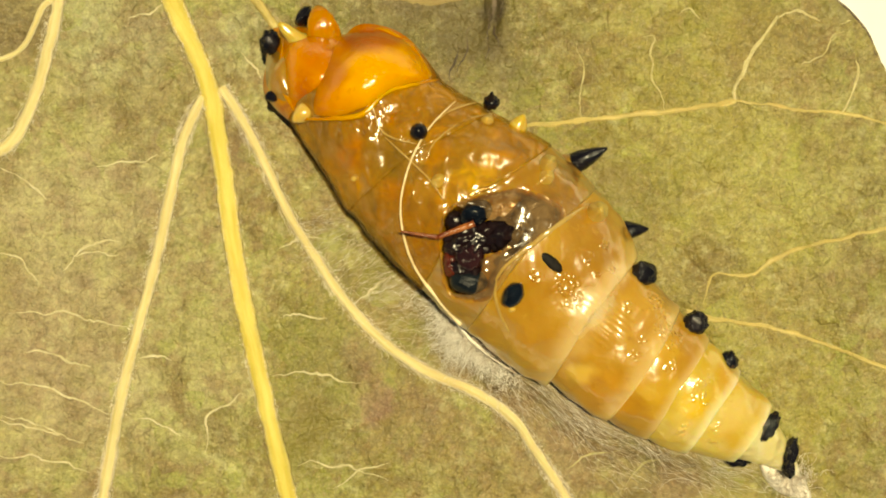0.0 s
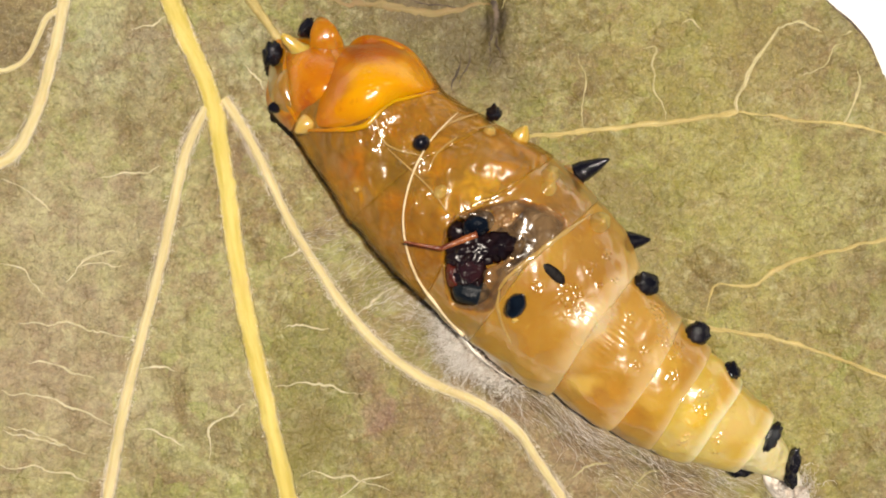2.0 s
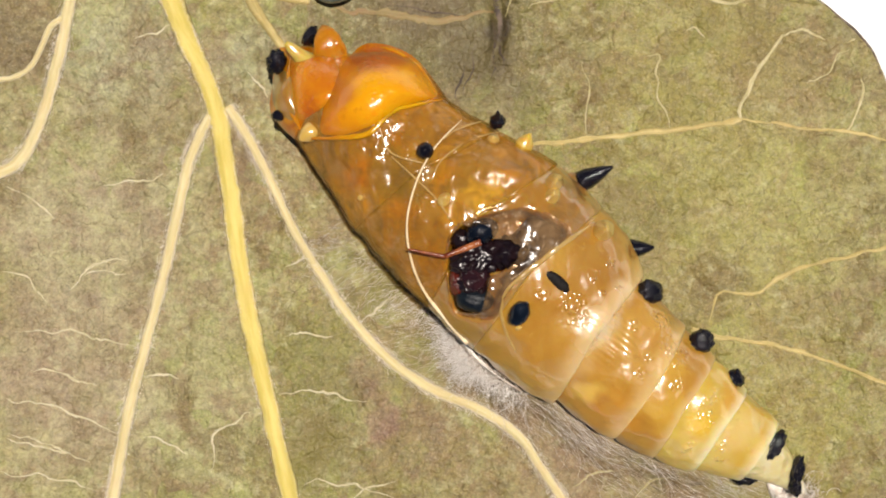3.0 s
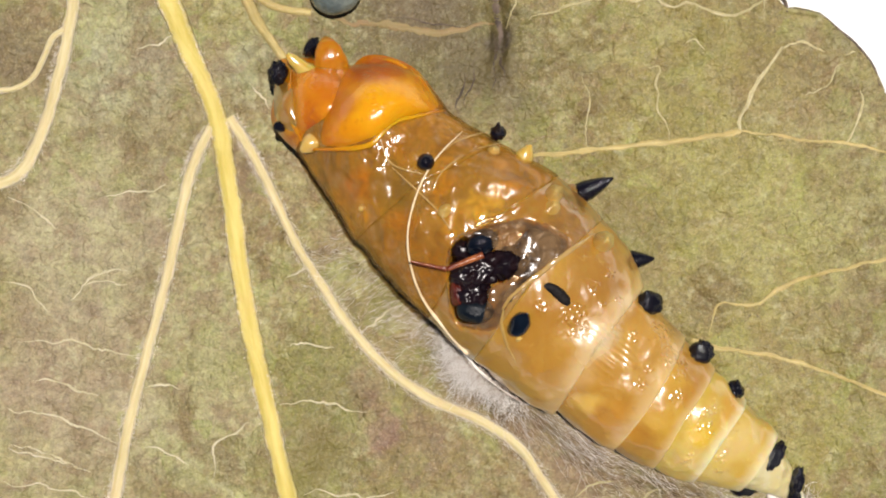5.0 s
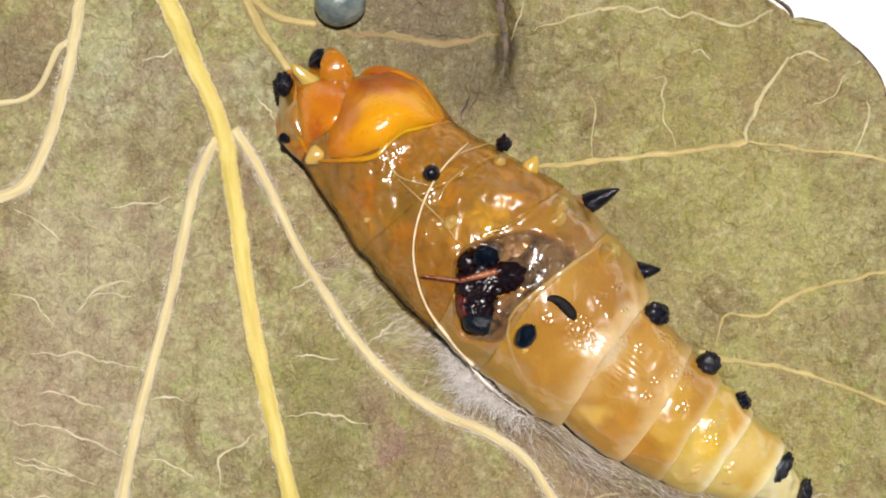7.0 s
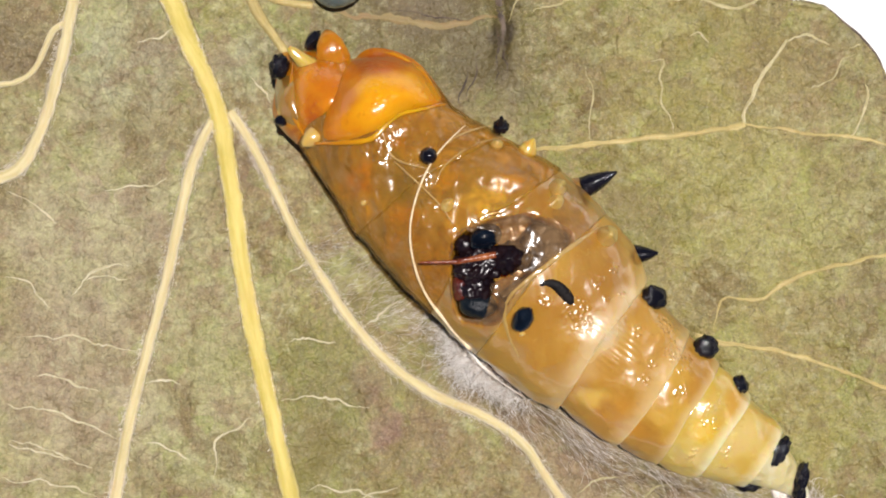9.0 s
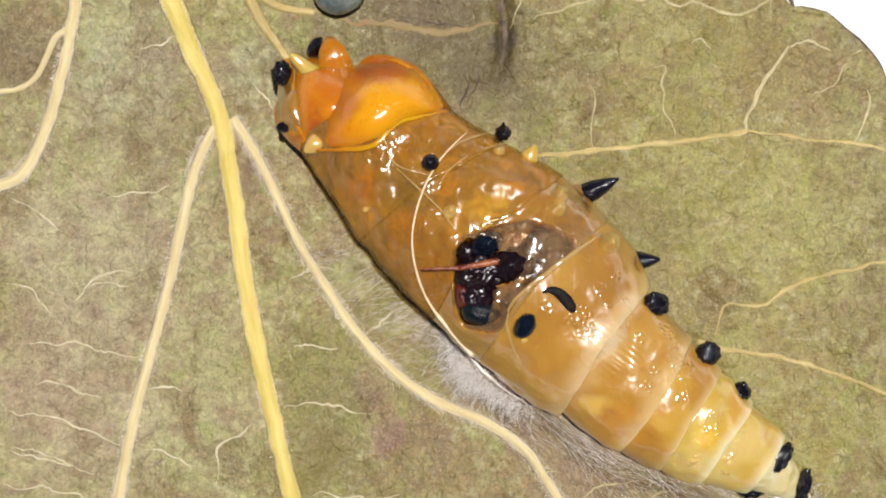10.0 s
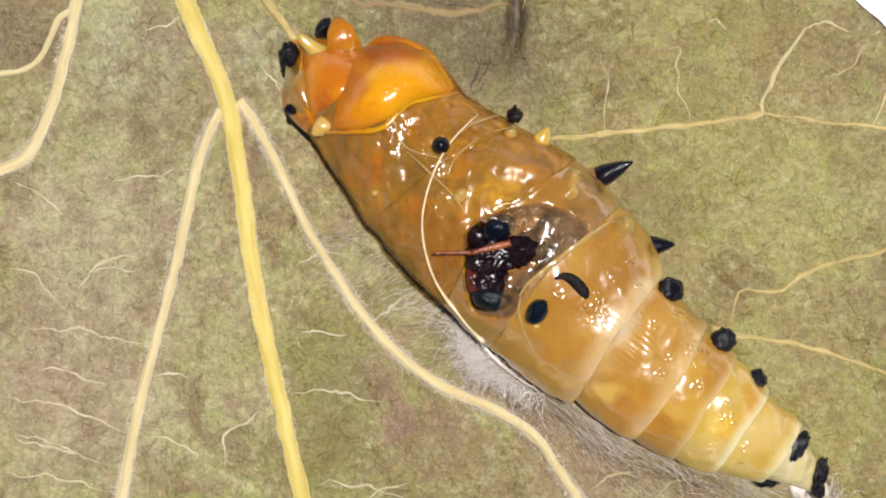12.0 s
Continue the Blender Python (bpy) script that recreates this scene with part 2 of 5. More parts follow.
def vein_material(name, a, b, edge, rough=0.5, sss=0.10, fade=0.0):
    """A leaf vein: streaked along its length, paler and fuzzier towards its edges."""
    n = Nodes(name)
    coords = n.tree.nodes.new("ShaderNodeCombineXYZ")
    sides = []
    for k, key in enumerate(("along", "across")):
        at = n.tree.nodes.new("ShaderNodeAttribute")
        at.attribute_name = key
        n.link(at.outputs["Fac"], coords.inputs[k])
        sides.append(at.outputs["Fac"])
    streaks = n.tree.nodes.new("ShaderNodeMapping")
    streaks.inputs["Scale"].default_value = (0.35, 1.3, 1.0)
    n.link(coords.outputs[0], streaks.inputs["Vector"])
    streak = n.noise(1.0, 5, 0.65, 0.3, streaks.outputs[0])
    col = n.mix(n.ramp(streak, 0.32, 0.68), a, b)
    col = n.mix(n.ramp(n.noise(0.7, 3), 0.52, 0.75, 0.0, 0.45), col, (b[0] * 0.85, b[1] * 0.74, b[2] * 0.7))
    felt = n.noise(9.0, 4, 0.75)
    off = n.math("ADD", n.math("ABSOLUTE", sides[1], 0.0), n.math("MULTIPLY", n.math("SUBTRACT", felt, 0.5), 1.1))
    col = n.mix(n.ramp(off, 0.50, 1.0, 0.0, 0.80), col, edge)
    if fade:
        col = n.mix(n.ramp(n.noise(1.5, 5, 0.7), 0.38, 0.62, 0.0, fade), col, (0.255, 0.215, 0.075))
    nb = n.bump(streak, 0.02)
    nb = n.bump(felt, 0.05, under=nb)
    return n.set(color=col, rough=rough, normal=nb, sss=sss, radius=(1.0, 0.6, 0.2), scale=0.0003)


def pebbles(n, patches, mm, under, scale=6.5):
    """Clusters of tiny wet domes, each of which mirrors the sun; patches: (x, y, radius)."""
    domes = n.ramp(n.cells(scale, "SMOOTH_F1", n.warped(3.0, 0.12)), 0.0, 0.62, 1.0, 0.0)
    mask = 0.0
    for x, y, r in patches:
        mask = n.math("MAXIMUM", n.spot(x, y, r, 0.35), mask)
    return n.bump(n.math("MULTIPLY", domes, mask), mm, under=under)


def flare_gloss(n, gloss, flares):
    """Coat roughness, raised where the skin is milky and scatters its highlight; flares: (x, y, radius, roughness)."""
    for x, y, r, k in flares:
        v = n.tree.nodes.new("ShaderNodeMapRange")
        n.link(n.spot(x, y, r, 0.3), v.inputs["Value"])
        n.put(gloss, v.inputs["To Min"])
        v.inputs["To Max"].default_value = k
        gloss = v.outputs[0]
    return gloss


def skin_material(name, a, b, stain, stain_at=(0.52, 0.7), bump=1.0, sss=0.5, rib=False, spots=(), rim_pale=0.75, spec=0.55, coat=1.0, gloss=0.20, rough=0.30, fine=0.0, glints=(), flares=(), flecks=0.0, dome=0.050):
    """Wet translucent shell of the pupa. spots: coloured patches, some of inner tissue, some of painted sheen, each (x,
    y, radius, strength, colour).
    """
    n = Nodes(name)
    col = n.mix(n.ramp(n.noise(0.55, 4, 0.55, 0.5), 0.35, 0.68), a, b)
    col = n.mix(n.ramp(n.noise(0.8, 6, 0.6, 0.8), *stain_at, 0.0, 0.85), col, stain)
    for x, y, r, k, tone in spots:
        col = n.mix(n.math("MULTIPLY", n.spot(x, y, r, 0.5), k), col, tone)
    col = n.mix(n.ramp(n.noise(3.2, 5, 0.65, 0.5), 0.58, 0.74, 0.0, 0.40), col, (min(1, b[0] * 1.25), min(1, b[1] * 1.4), b[2] * 1.8))
    col = n.mix(n.ramp(n.noise(2.2, 5, 0.65), 0.60, 0.75, 0.0, 0.40), col, (stain[0] * 0.7, stain[1] * 0.6, stain[2] * 0.5))
    if flecks:
        col = n.mix(n.ramp(n.noise(2.6, 6, 0.75, 0.8), 0.64, 0.72, 0.0, flecks), col, (0.080, 0.048, 0.014))
    rim = n.tree.nodes.new("ShaderNodeAttribute")
    rim.attribute_name = "rear"
    ragged = n.math("ADD", rim.outputs["Fac"], n.math("MULTIPLY", n.noise(1.4, 4, 0.6), 0.16))
    col = n.mix(n.ramp(ragged, 0.78, 1.14, 0.0, rim_pale), col, (min(1, b[0] * 1.55), min(1, b[1] * 2.1), min(1, b[2] * 5.0 + 0.08)))
    across = n.stretched(1.9, 0.75, 1.0, 38)
    nb = n.bump(n.noise(0.85, 1, 0.4, 0.3, across), 0.16 * bump)
    grain = n.math("MULTIPLY", n.noise(3.0, 1, 0.4, 0.4), n.ramp(n.noise(0.55, 2), 0.38, 0.52))
    nb = n.bump(grain, 0.065 * bump, under=nb)
    if rib:
        w = n.tree.nodes.new("ShaderNodeTexWave")
        n.link(n.stretched(1, 1, 1, -52), w.inputs["Vector"])
        w.wave_type, w.bands_direction = "BANDS", "X"
        w.inputs["Scale"].default_value, w.inputs["Distortion"].default_value = 1.6, 1.0
        nb = n.bump(n.math("MULTIPLY", w.outputs[1], n.spot(*(5.44, -2.72), 0.95, 0.3)), 0.015, 0.9, under=nb)
    if glints:
        nb = pebbles(n, glints, dome, nb)
    if fine:
        nb = n.bump(n.noise(7.0, 2, 0.5, 0.5), fine, under=nb)
    n.bsdf.inputs["Coat IOR"].default_value = 1.9
    return n.set(color=col, rough=rough, normal=nb, sss=sss, radius=(1.0, 0.45, 0.10), scale=0.0008, coat=coat, coat_rough=flare_gloss(n, gloss, flares), coat_normal=nb, spec=spec)


def film_material(name, tint, solid, clear, glints=(), flares=(), bump=1.0):
    """Thin clear skin: part of the light passes straight through, the rest meets amber gloss."""
    n = Nodes(name)
    nb = n.bump(n.noise(0.85, 1, 0.4, 0.3, n.stretched(1.9, 0.75, 1.0, 38)), 0.22 * bump)
    nb = n.bump(n.math("MULTIPLY", n.noise(3.0, 1, 0.4, 0.4), n.ramp(n.noise(0.55, 2), 0.40, 0.56)), 0.08 * bump, under=nb)
    if glints:
        nb = pebbles(n, glints, 0.016, nb, 3.2)
    n.set(color=n.mix(n.ramp(n.noise(1.2, 4), 0.4, 0.65), solid, (solid[0] * 0.7, solid[1] * 0.66, solid[2] * 0.6)), rough=0.35, normal=nb, spec=0.2)
    clear_node = n.tree.nodes.new("ShaderNodeBsdfTransparent")
    clear_node.inputs[0].default_value = (*tint, 1)
    mixer = n.tree.nodes.new("ShaderNodeMixShader")
    n.put(n.ramp(n.noise(1.3, 5, 0.65, 0.6), 0.36, 0.66, clear - 0.24, clear + 0.22), mixer.inputs[0])
    n.link(n.bsdf.outputs[0], mixer.inputs[1])
    n.link(clear_node.outputs[0], mixer.inputs[2])
    wet = n.tree.nodes.new("ShaderNodeBsdfGlossy")
    n.put(flare_gloss(n, 0.20, flares), wet.inputs["Roughness"])
    n.link(nb, wet.inputs["Normal"])
    over = n.tree.nodes.new("ShaderNodeMixShader")
    over.inputs[0].default_value = 0.085
    n.link(mixer.outputs[0], over.inputs[1])
    n.link(wet.outputs[0], over.inputs[2])
    n.link(over.outputs[0], n.out.inputs["Surface"])
    return n.mat


def chitin_material(name, a, b, rough=0.22, bump=0.03, scale=9.0, spec=0.35, coat=0.2):
    n = Nodes(name)
    col = n.mix(n.ramp(n.noise(1.8, 4), 0.35, 0.68), a, b)
    nb = n.bump(n.noise(scale, 4, 0.6), bump)
    return n.set(color=col, rough=rough, normal=nb, coat=coat, coat_rough=max(0.05, rough), coat_normal=nb, spec=spec)


def plain_material(name, a, b, rough=0.7, scale=2.0, bump=0.02):
    n = Nodes(name)
    col = n.mix(n.ramp(n.noise(scale, 5, 0.6), 0.35, 0.68), a, b)
    return n.set(color=col, rough=rough, normal=n.bump(n.noise(scale * 4, 4, 0.6), bump))


def fibre_material(name, a, b):
    n = Nodes(name)
    g = n.tree.nodes.new("ShaderNodeNewGeometry")
    return n.set(color=n.mix(g.outputs["Random Per Island"], a, b), rough=0.4, spec=0.6)


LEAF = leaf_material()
RIB = vein_material("midrib_yellow", (0.58, 0.46, 0.095), (0.72, 0.59, 0.18), (0.56, 0.47, 0.22))
VEIN = vein_material("vein_straw", (0.56, 0.46, 0.21), (0.70, 0.60, 0.33), (0.70, 0.62, 0.47))
VEIN_BROWN = vein_material("vein_ochre", (0.44, 0.33, 0.10), (0.62, 0.50, 0.22), (0.38, 0.29, 0.11), fade=0.32)
TAN = vein_material("vein_tan", (0.23, 0.145, 0.060), (0.34, 0.235, 0.11), (0.20, 0.14, 0.06), fade=0.5)
TWIG = vein_material("fine_vein_cream", (0.48, 0.41, 0.19), (0.68, 0.60, 0.37), (0.40, 0.34, 0.15), fade=0.50)
TWIG_PALE = vein_material("fine_vein_pale", (0.54, 0.47, 0.28), (0.76, 0.69, 0.49), (0.46, 0.39, 0.23), fade=0.30)
FOLD = plain_material("withered_brown", (0.05, 0.035, 0.025), (0.14, 0.10, 0.07), 0.7, 1.5, 0.05)
PAPER = plain_material("white_paper", (0.86, 0.85, 0.82), (0.80, 0.79, 0.76), 0.8, 0.3, 0.02)
ORANGE = skin_material("orange_skin", (0.50, 0.150, 0.003), (0.57, 0.210, 0.005), (0.38, 0.080, 0.002), bump=0.40, rim_pale=0.0, spec=0.15, coat=0.50, gloss=0.20, dome=0.020, fine=0.010, glints=((*(-4.54, 6.53), 0.49), (*(-4.44, 6.12), 0.42), (*(-3.54, 6.40), 0.42), (*(-5.14, 6.18), 0.35), (*(-4.57, 4.95), 0.56), (*(-3.64, 5.90), 0.35), (*(-4.95, 6.93), 0.28),))
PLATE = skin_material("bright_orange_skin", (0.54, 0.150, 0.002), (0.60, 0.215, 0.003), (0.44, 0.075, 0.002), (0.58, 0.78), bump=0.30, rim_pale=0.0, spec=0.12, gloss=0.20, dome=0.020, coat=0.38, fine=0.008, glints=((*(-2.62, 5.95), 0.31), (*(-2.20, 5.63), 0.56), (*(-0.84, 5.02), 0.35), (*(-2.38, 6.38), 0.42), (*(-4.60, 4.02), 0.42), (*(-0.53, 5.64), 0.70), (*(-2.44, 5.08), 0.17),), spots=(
    # yellower in the middle and below, darker red at the upper and left edges
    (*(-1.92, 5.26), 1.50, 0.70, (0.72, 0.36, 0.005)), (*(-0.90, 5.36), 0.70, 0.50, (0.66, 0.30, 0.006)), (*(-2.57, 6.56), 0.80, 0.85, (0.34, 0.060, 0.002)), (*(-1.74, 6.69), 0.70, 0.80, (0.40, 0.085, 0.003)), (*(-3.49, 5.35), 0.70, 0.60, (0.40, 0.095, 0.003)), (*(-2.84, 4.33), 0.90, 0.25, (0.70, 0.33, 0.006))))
AMBER = skin_material("amber_skin", (0.34, 0.165, 0.016), (0.32, 0.160, 0.024), (0.21, 0.110, 0.020), (0.46, 0.68), rim_pale=0.22, spec=0.4, bump=0.8, gloss=0.21, glints=((*(4.43, -0.73), 0.30), (*(5.07, -1.19), 0.30), (*(4.70, 0.00), 0.25), (*(3.79, 0.91), 0.30),), flares=((*(3.79, 0.73), 0.30, 0.30), (*(2.60, 0.18), 0.30, 0.30),))
CORE = skin_material("inner_tissue", (0.60, 0.340, 0.050), (0.56, 0.335, 0.070), (0.36, 0.200, 0.034), (0.46, 0.66), rim_pale=0.0, spec=0.2, coat=0.0, bump=1.6, flecks=0.45, spots=(
    (*(-3.35, 3.31), 0.9, 0.6, (0.28, 0.155, 0.026)), (*(-1.91, 3.35), 0.7, 0.55, (0.32, 0.190, 0.036)), (*(-2.46, 0.72), 0.8, 0.5, (0.30, 0.165, 0.026)),
    (*(-2.83, 2.48), 0.85, 0.85, (0.66, 0.245, 0.008)), (*(-2.64, 1.74), 0.45, 0.75, (0.74, 0.42, 0.03)), (*(-1.35, 1.46), 0.55, 0.80, (0.62, 0.250, 0.010)), (*(-1.91, 3.96), 0.80, 0.60, (0.46, 0.215, 0.016)), (*(-1.72, 2.48), 1.00, 0.85, (0.24, 0.185, 0.050)), (*(-0.89, 2.76), 0.50, 0.75, (0.34, 0.26, 0.12)), (*(-0.71, 2.02), 0.50, 0.75, (0.30, 0.225, 0.095)), (*(-3.76, 3.31), 0.70, 0.50, (0.34, 0.200, 0.034)), (*(-0.98, 0.36), 1.20, 0.60, (0.32, 0.150, 0.020)), (*(-0.24, -0.75), 1.00, 0.50, (0.36, 0.165, 0.016)), (*(1.14, 1.93), 1.10, 0.85, (0.76, 0.55, 0.11)), (*(0.13, 1.56), 0.60, 0.75, (0.74, 0.48, 0.10)), (*(0.12, 2.67), 0.50, 0.70, (0.68, 0.36, 0.03)), (*(0.40, 2.30), 0.45, 0.60, (0.18, 0.125, 0.03)), (*(1.05, 3.13), 0.80, 0.60, (0.34, 0.225, 0.05)), (*(3.26, 2.77), 0.80, 0.60, (0.44, 0.24, 0.03)), (*(2.52, 4.06), 0.70, 0.50, (0.48, 0.25, 0.02)), (*(-0.62, 4.05), 0.70, 0.55, (0.36, 0.21, 0.04)), (*(-1.72, -0.38), 0.80, 0.40, (0.50, 0.24, 0.03))))
GLASSY = film_material("glassy_amber_skin", (0.97, 0.84, 0.54), (0.38, 0.185, 0.024), 0.66, glints=((*(2.68, 1.73), 0.35), (*(0.67, 3.92), 0.35), (*(-0.06, 4.38), 0.40), (*(-2.44, 3.28), 0.20), (*(-4.64, 3.92), 0.25),), flares=((*(2.04, 2.65), 1.05, 0.42), (*(1.49, 3.47), 0.40, 0.30), (*(-0.16, 4.44), 0.45, 0.30), (*(2.41, 1.97), 0.50, 0.32),), bump=1.4)
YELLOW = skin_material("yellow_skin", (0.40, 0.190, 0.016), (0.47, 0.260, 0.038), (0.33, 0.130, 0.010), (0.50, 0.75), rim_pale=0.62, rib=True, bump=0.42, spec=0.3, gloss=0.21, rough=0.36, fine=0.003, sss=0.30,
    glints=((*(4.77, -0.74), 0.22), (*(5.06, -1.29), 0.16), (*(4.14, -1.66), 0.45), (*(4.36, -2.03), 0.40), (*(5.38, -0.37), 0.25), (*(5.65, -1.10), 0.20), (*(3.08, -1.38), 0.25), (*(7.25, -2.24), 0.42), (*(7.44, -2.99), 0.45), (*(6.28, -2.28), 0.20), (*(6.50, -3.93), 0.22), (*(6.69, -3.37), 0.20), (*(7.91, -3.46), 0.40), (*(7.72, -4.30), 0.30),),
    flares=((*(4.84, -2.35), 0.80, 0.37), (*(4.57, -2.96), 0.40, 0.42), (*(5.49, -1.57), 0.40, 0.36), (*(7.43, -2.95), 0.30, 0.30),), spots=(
    # first three: pale seam skin with its milky highlight painted into the colour
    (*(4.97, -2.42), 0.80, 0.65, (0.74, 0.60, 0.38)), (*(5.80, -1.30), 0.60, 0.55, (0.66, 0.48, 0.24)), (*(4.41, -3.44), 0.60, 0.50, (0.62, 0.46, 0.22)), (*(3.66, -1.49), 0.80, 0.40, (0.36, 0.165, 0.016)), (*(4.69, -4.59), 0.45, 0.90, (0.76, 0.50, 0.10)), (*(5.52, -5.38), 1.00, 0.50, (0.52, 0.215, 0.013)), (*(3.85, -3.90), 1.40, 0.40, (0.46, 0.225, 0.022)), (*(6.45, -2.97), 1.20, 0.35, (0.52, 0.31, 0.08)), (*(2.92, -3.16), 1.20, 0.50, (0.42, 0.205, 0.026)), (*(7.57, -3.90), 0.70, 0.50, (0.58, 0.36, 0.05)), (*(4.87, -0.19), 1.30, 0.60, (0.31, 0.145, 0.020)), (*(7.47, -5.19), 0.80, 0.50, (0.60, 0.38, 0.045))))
PALE = skin_material("pale_yellow_skin", (0.54, 0.35, 0.050), (0.60, 0.44, 0.120), (0.50, 0.280, 0.034), (0.58, 0.8), rim_pale=0.5, bump=0.42, rough=0.36, spec=0.3, gloss=0.21, fine=0.003, glints=((*(8.89, -4.82), 0.28), (*(8.76, -5.20), 0.32), (*(8.19, -6.53), 0.25), (*(9.42, -6.52), 0.25), (*(9.32, -6.99), 0.20), (*(9.00, -5.67), 0.20),), spots=(
    (*(8.60, -5.60), 0.55, 0.75, (0.66, 0.43, 0.03)), (*(8.31, -6.55), 0.40, 0.50, (0.70, 0.50, 0.18)), (*(9.83, -6.07), 0.80, 0.55, (0.62, 0.47, 0.18)), (*(9.64, -4.84), 0.50, 0.50, (0.54, 0.26, 0.03))))
CREAM = skin_material("cream_skin", (0.62, 0.52, 0.22), (0.66, 0.58, 0.32), (0.56, 0.42, 0.14), (0.6, 0.8), sss=0.2)
DULL = skin_material("dull_orange_skin", (0.40, 0.150, 0.006), (0.44, 0.18, 0.010), (0.28, 0.085, 0.003), bump=1.2, rim_pale=0.0, spec=0.15, coat=0.3, gloss=0.2)
LINE = skin_material("pale_line", (0.42, 0.25, 0.06), (0.48, 0.31, 0.10), (0.34, 0.17, 0.03), (0.5, 0.75), sss=0.1)
KNOB = skin_material("yellow_knob", (0.58, 0.36, 0.070), (0.64, 0.44, 0.13), (0.46, 0.23, 0.025), (0.6, 0.8), sss=0.1, bump=0.4)
FILM = film_material("clear_skin", (0.95, 0.82, 0.66), (0.34, 0.205, 0.090), 0.66, glints=((*(2.59, 0.91), 0.50), (*(2.78, 0.18), 0.50), (*(2.05, -0.37), 0.40), (*(3.05, -0.37), 0.40),), bump=1.3)
BLACK = chitin_material("black_spine", (0.003, 0.003, 0.006), (0.008, 0.007, 0.011), 0.13, 0.05, 5.0, 0.22, 0.25)
EYE = chitin_material("blue_black_eye", (0.002, 0.003, 0.006), (0.004, 0.008, 0.015), 0.07, 0.035, 6.0)
DULL_EYE = chitin_material("dull_navy_eye", (0.002, 0.004, 0.008), (0.007, 0.011, 0.015), 0.32, 0.06, 5.0, 0.18, 0.05)
WASP = chitin_material("black_chitin", (0.006, 0.003, 0.005), (0.014, 0.006, 0.007), 0.28, 0.014, 3.6, 0.28, 0.25)
LEG = chitin_material("dull_black_leg", (0.006, 0.005, 0.005), (0.012, 0.009, 0.008), 0.60, 0.05, 5.0, 0.15, 0.0)
MAROON = chitin_material("maroon_chitin", (0.014, 0.005, 0.007), (0.030, 0.009, 0.010), 0.10, 0.02, 5.0)
MANDIBLE = chitin_material("dark_red_chitin", (0.045, 0.006, 0.005), (0.11, 0.016, 0.008), 0.2, 0.05, 6.0)
REDBROWN = chitin_material("red_brown_chitin", (0.11, 0.014, 0.005), (0.34, 0.105, 0.030), 0.25, 0.03, 8.0)
SILK = fibre_material("white_silk", (0.92, 0.88, 0.82), (0.44, 0.32, 0.22))
WEB = fibre_material("bright_silk", (0.95, 0.92, 0.88), (0.82, 0.76, 0.68))
HAIR = plain_material("pale_hair", (0.95, 0.88, 0.76), (0.86, 0.76, 0.60), 0.5, 3.0, 0.01)
BUTTON = plain_material("matted_silk", (0.92, 0.88, 0.82), (0.74, 0.65, 0.55), 0.5, 2.5, 0.03)
THREAD = plain_material("silk_girdle", (0.84, 0.70, 0.46), (0.72, 0.54, 0.30), 0.4, 4.0, 0.02)
BEAD = chitin_material("grey_blue_bead", (0.085, 0.115, 0.115), (0.19, 0.225, 0.20), 0.12, 0.10, 3.5, 0.5, 0.8)

# ---------------------------------------------------------------- building helpers, all in millimetres
ORIGIN = {}


def thing(name, x, y, z, label, category, group=""):
    ob = new(name)
    ob.empty_display_size = 0.001
    ob.location = (x / 1000, y / 1000, z / 1000)
    ORIGIN[name] = Vector((x, y, z))
    return tagged(ob, label, category, group)


def part(name, geo, material, parent=None, label="", pivot=None, smooth=True):
    """One mesh from (verts, faces) in millimetres of the place, under a thing or a part."""
    verts, faces = geo
    base = Vector((0, 0, 0))
    if parent:
        top = parent
        while top.parent:
            top = top.parent
        base = ORIGIN[top.name]
    zero = Vector(pivot) if pivot else base
    me = bpy.data.meshes.new(name)
    me.from_pydata([((v[0] - zero.x) / 1000, (v[1] - zero.y) / 1000, (v[2] - zero.z) / 1000) for v in verts], [], faces)
    if smooth:
        me.polygons.foreach_set("use_smooth", [True] * len(me.polygons))
    me.materials.append(material)
    ob = new(name, me)
    if parent:
        ob.parent = parent
        ob.location = (zero - base) / 1000
        if parent.parent:
            ob.location -= parent.location
    if label:
        ob["label"] = label
    return ob


def curve_points(points, n, closed=False):
    """Catmull-Rom through the points."""
    pts = [np.array(p, float) for p in points]
    k = len(pts)
    out = []
    spans = k if closed else k - 1
    for i in range(n):
        t = i / (n if closed else n - 1) * spans
        a = min(int(t), spans - 1)
        u = t - a
        if closed:
            p0, p1, p2, p3 = (pts[(a + j) % k] for j in (-1, 0, 1, 2))
        else:
            p1, p2 = pts[a], pts[a + 1]
            p0 = pts[a - 1] if a else 2 * p1 - p2
            p3 = pts[a + 2] if a + 2 < k else 2 * p2 - p1
        out.append(0.5 * (2 * p1 + (p2 - p0) * u + (2 * p0 - 5 * p1 + 4 * p2 - p3) * u * u + (3 * p1 - p0 - 3 * p2 + p3) * u ** 3))
    return np.array(out)


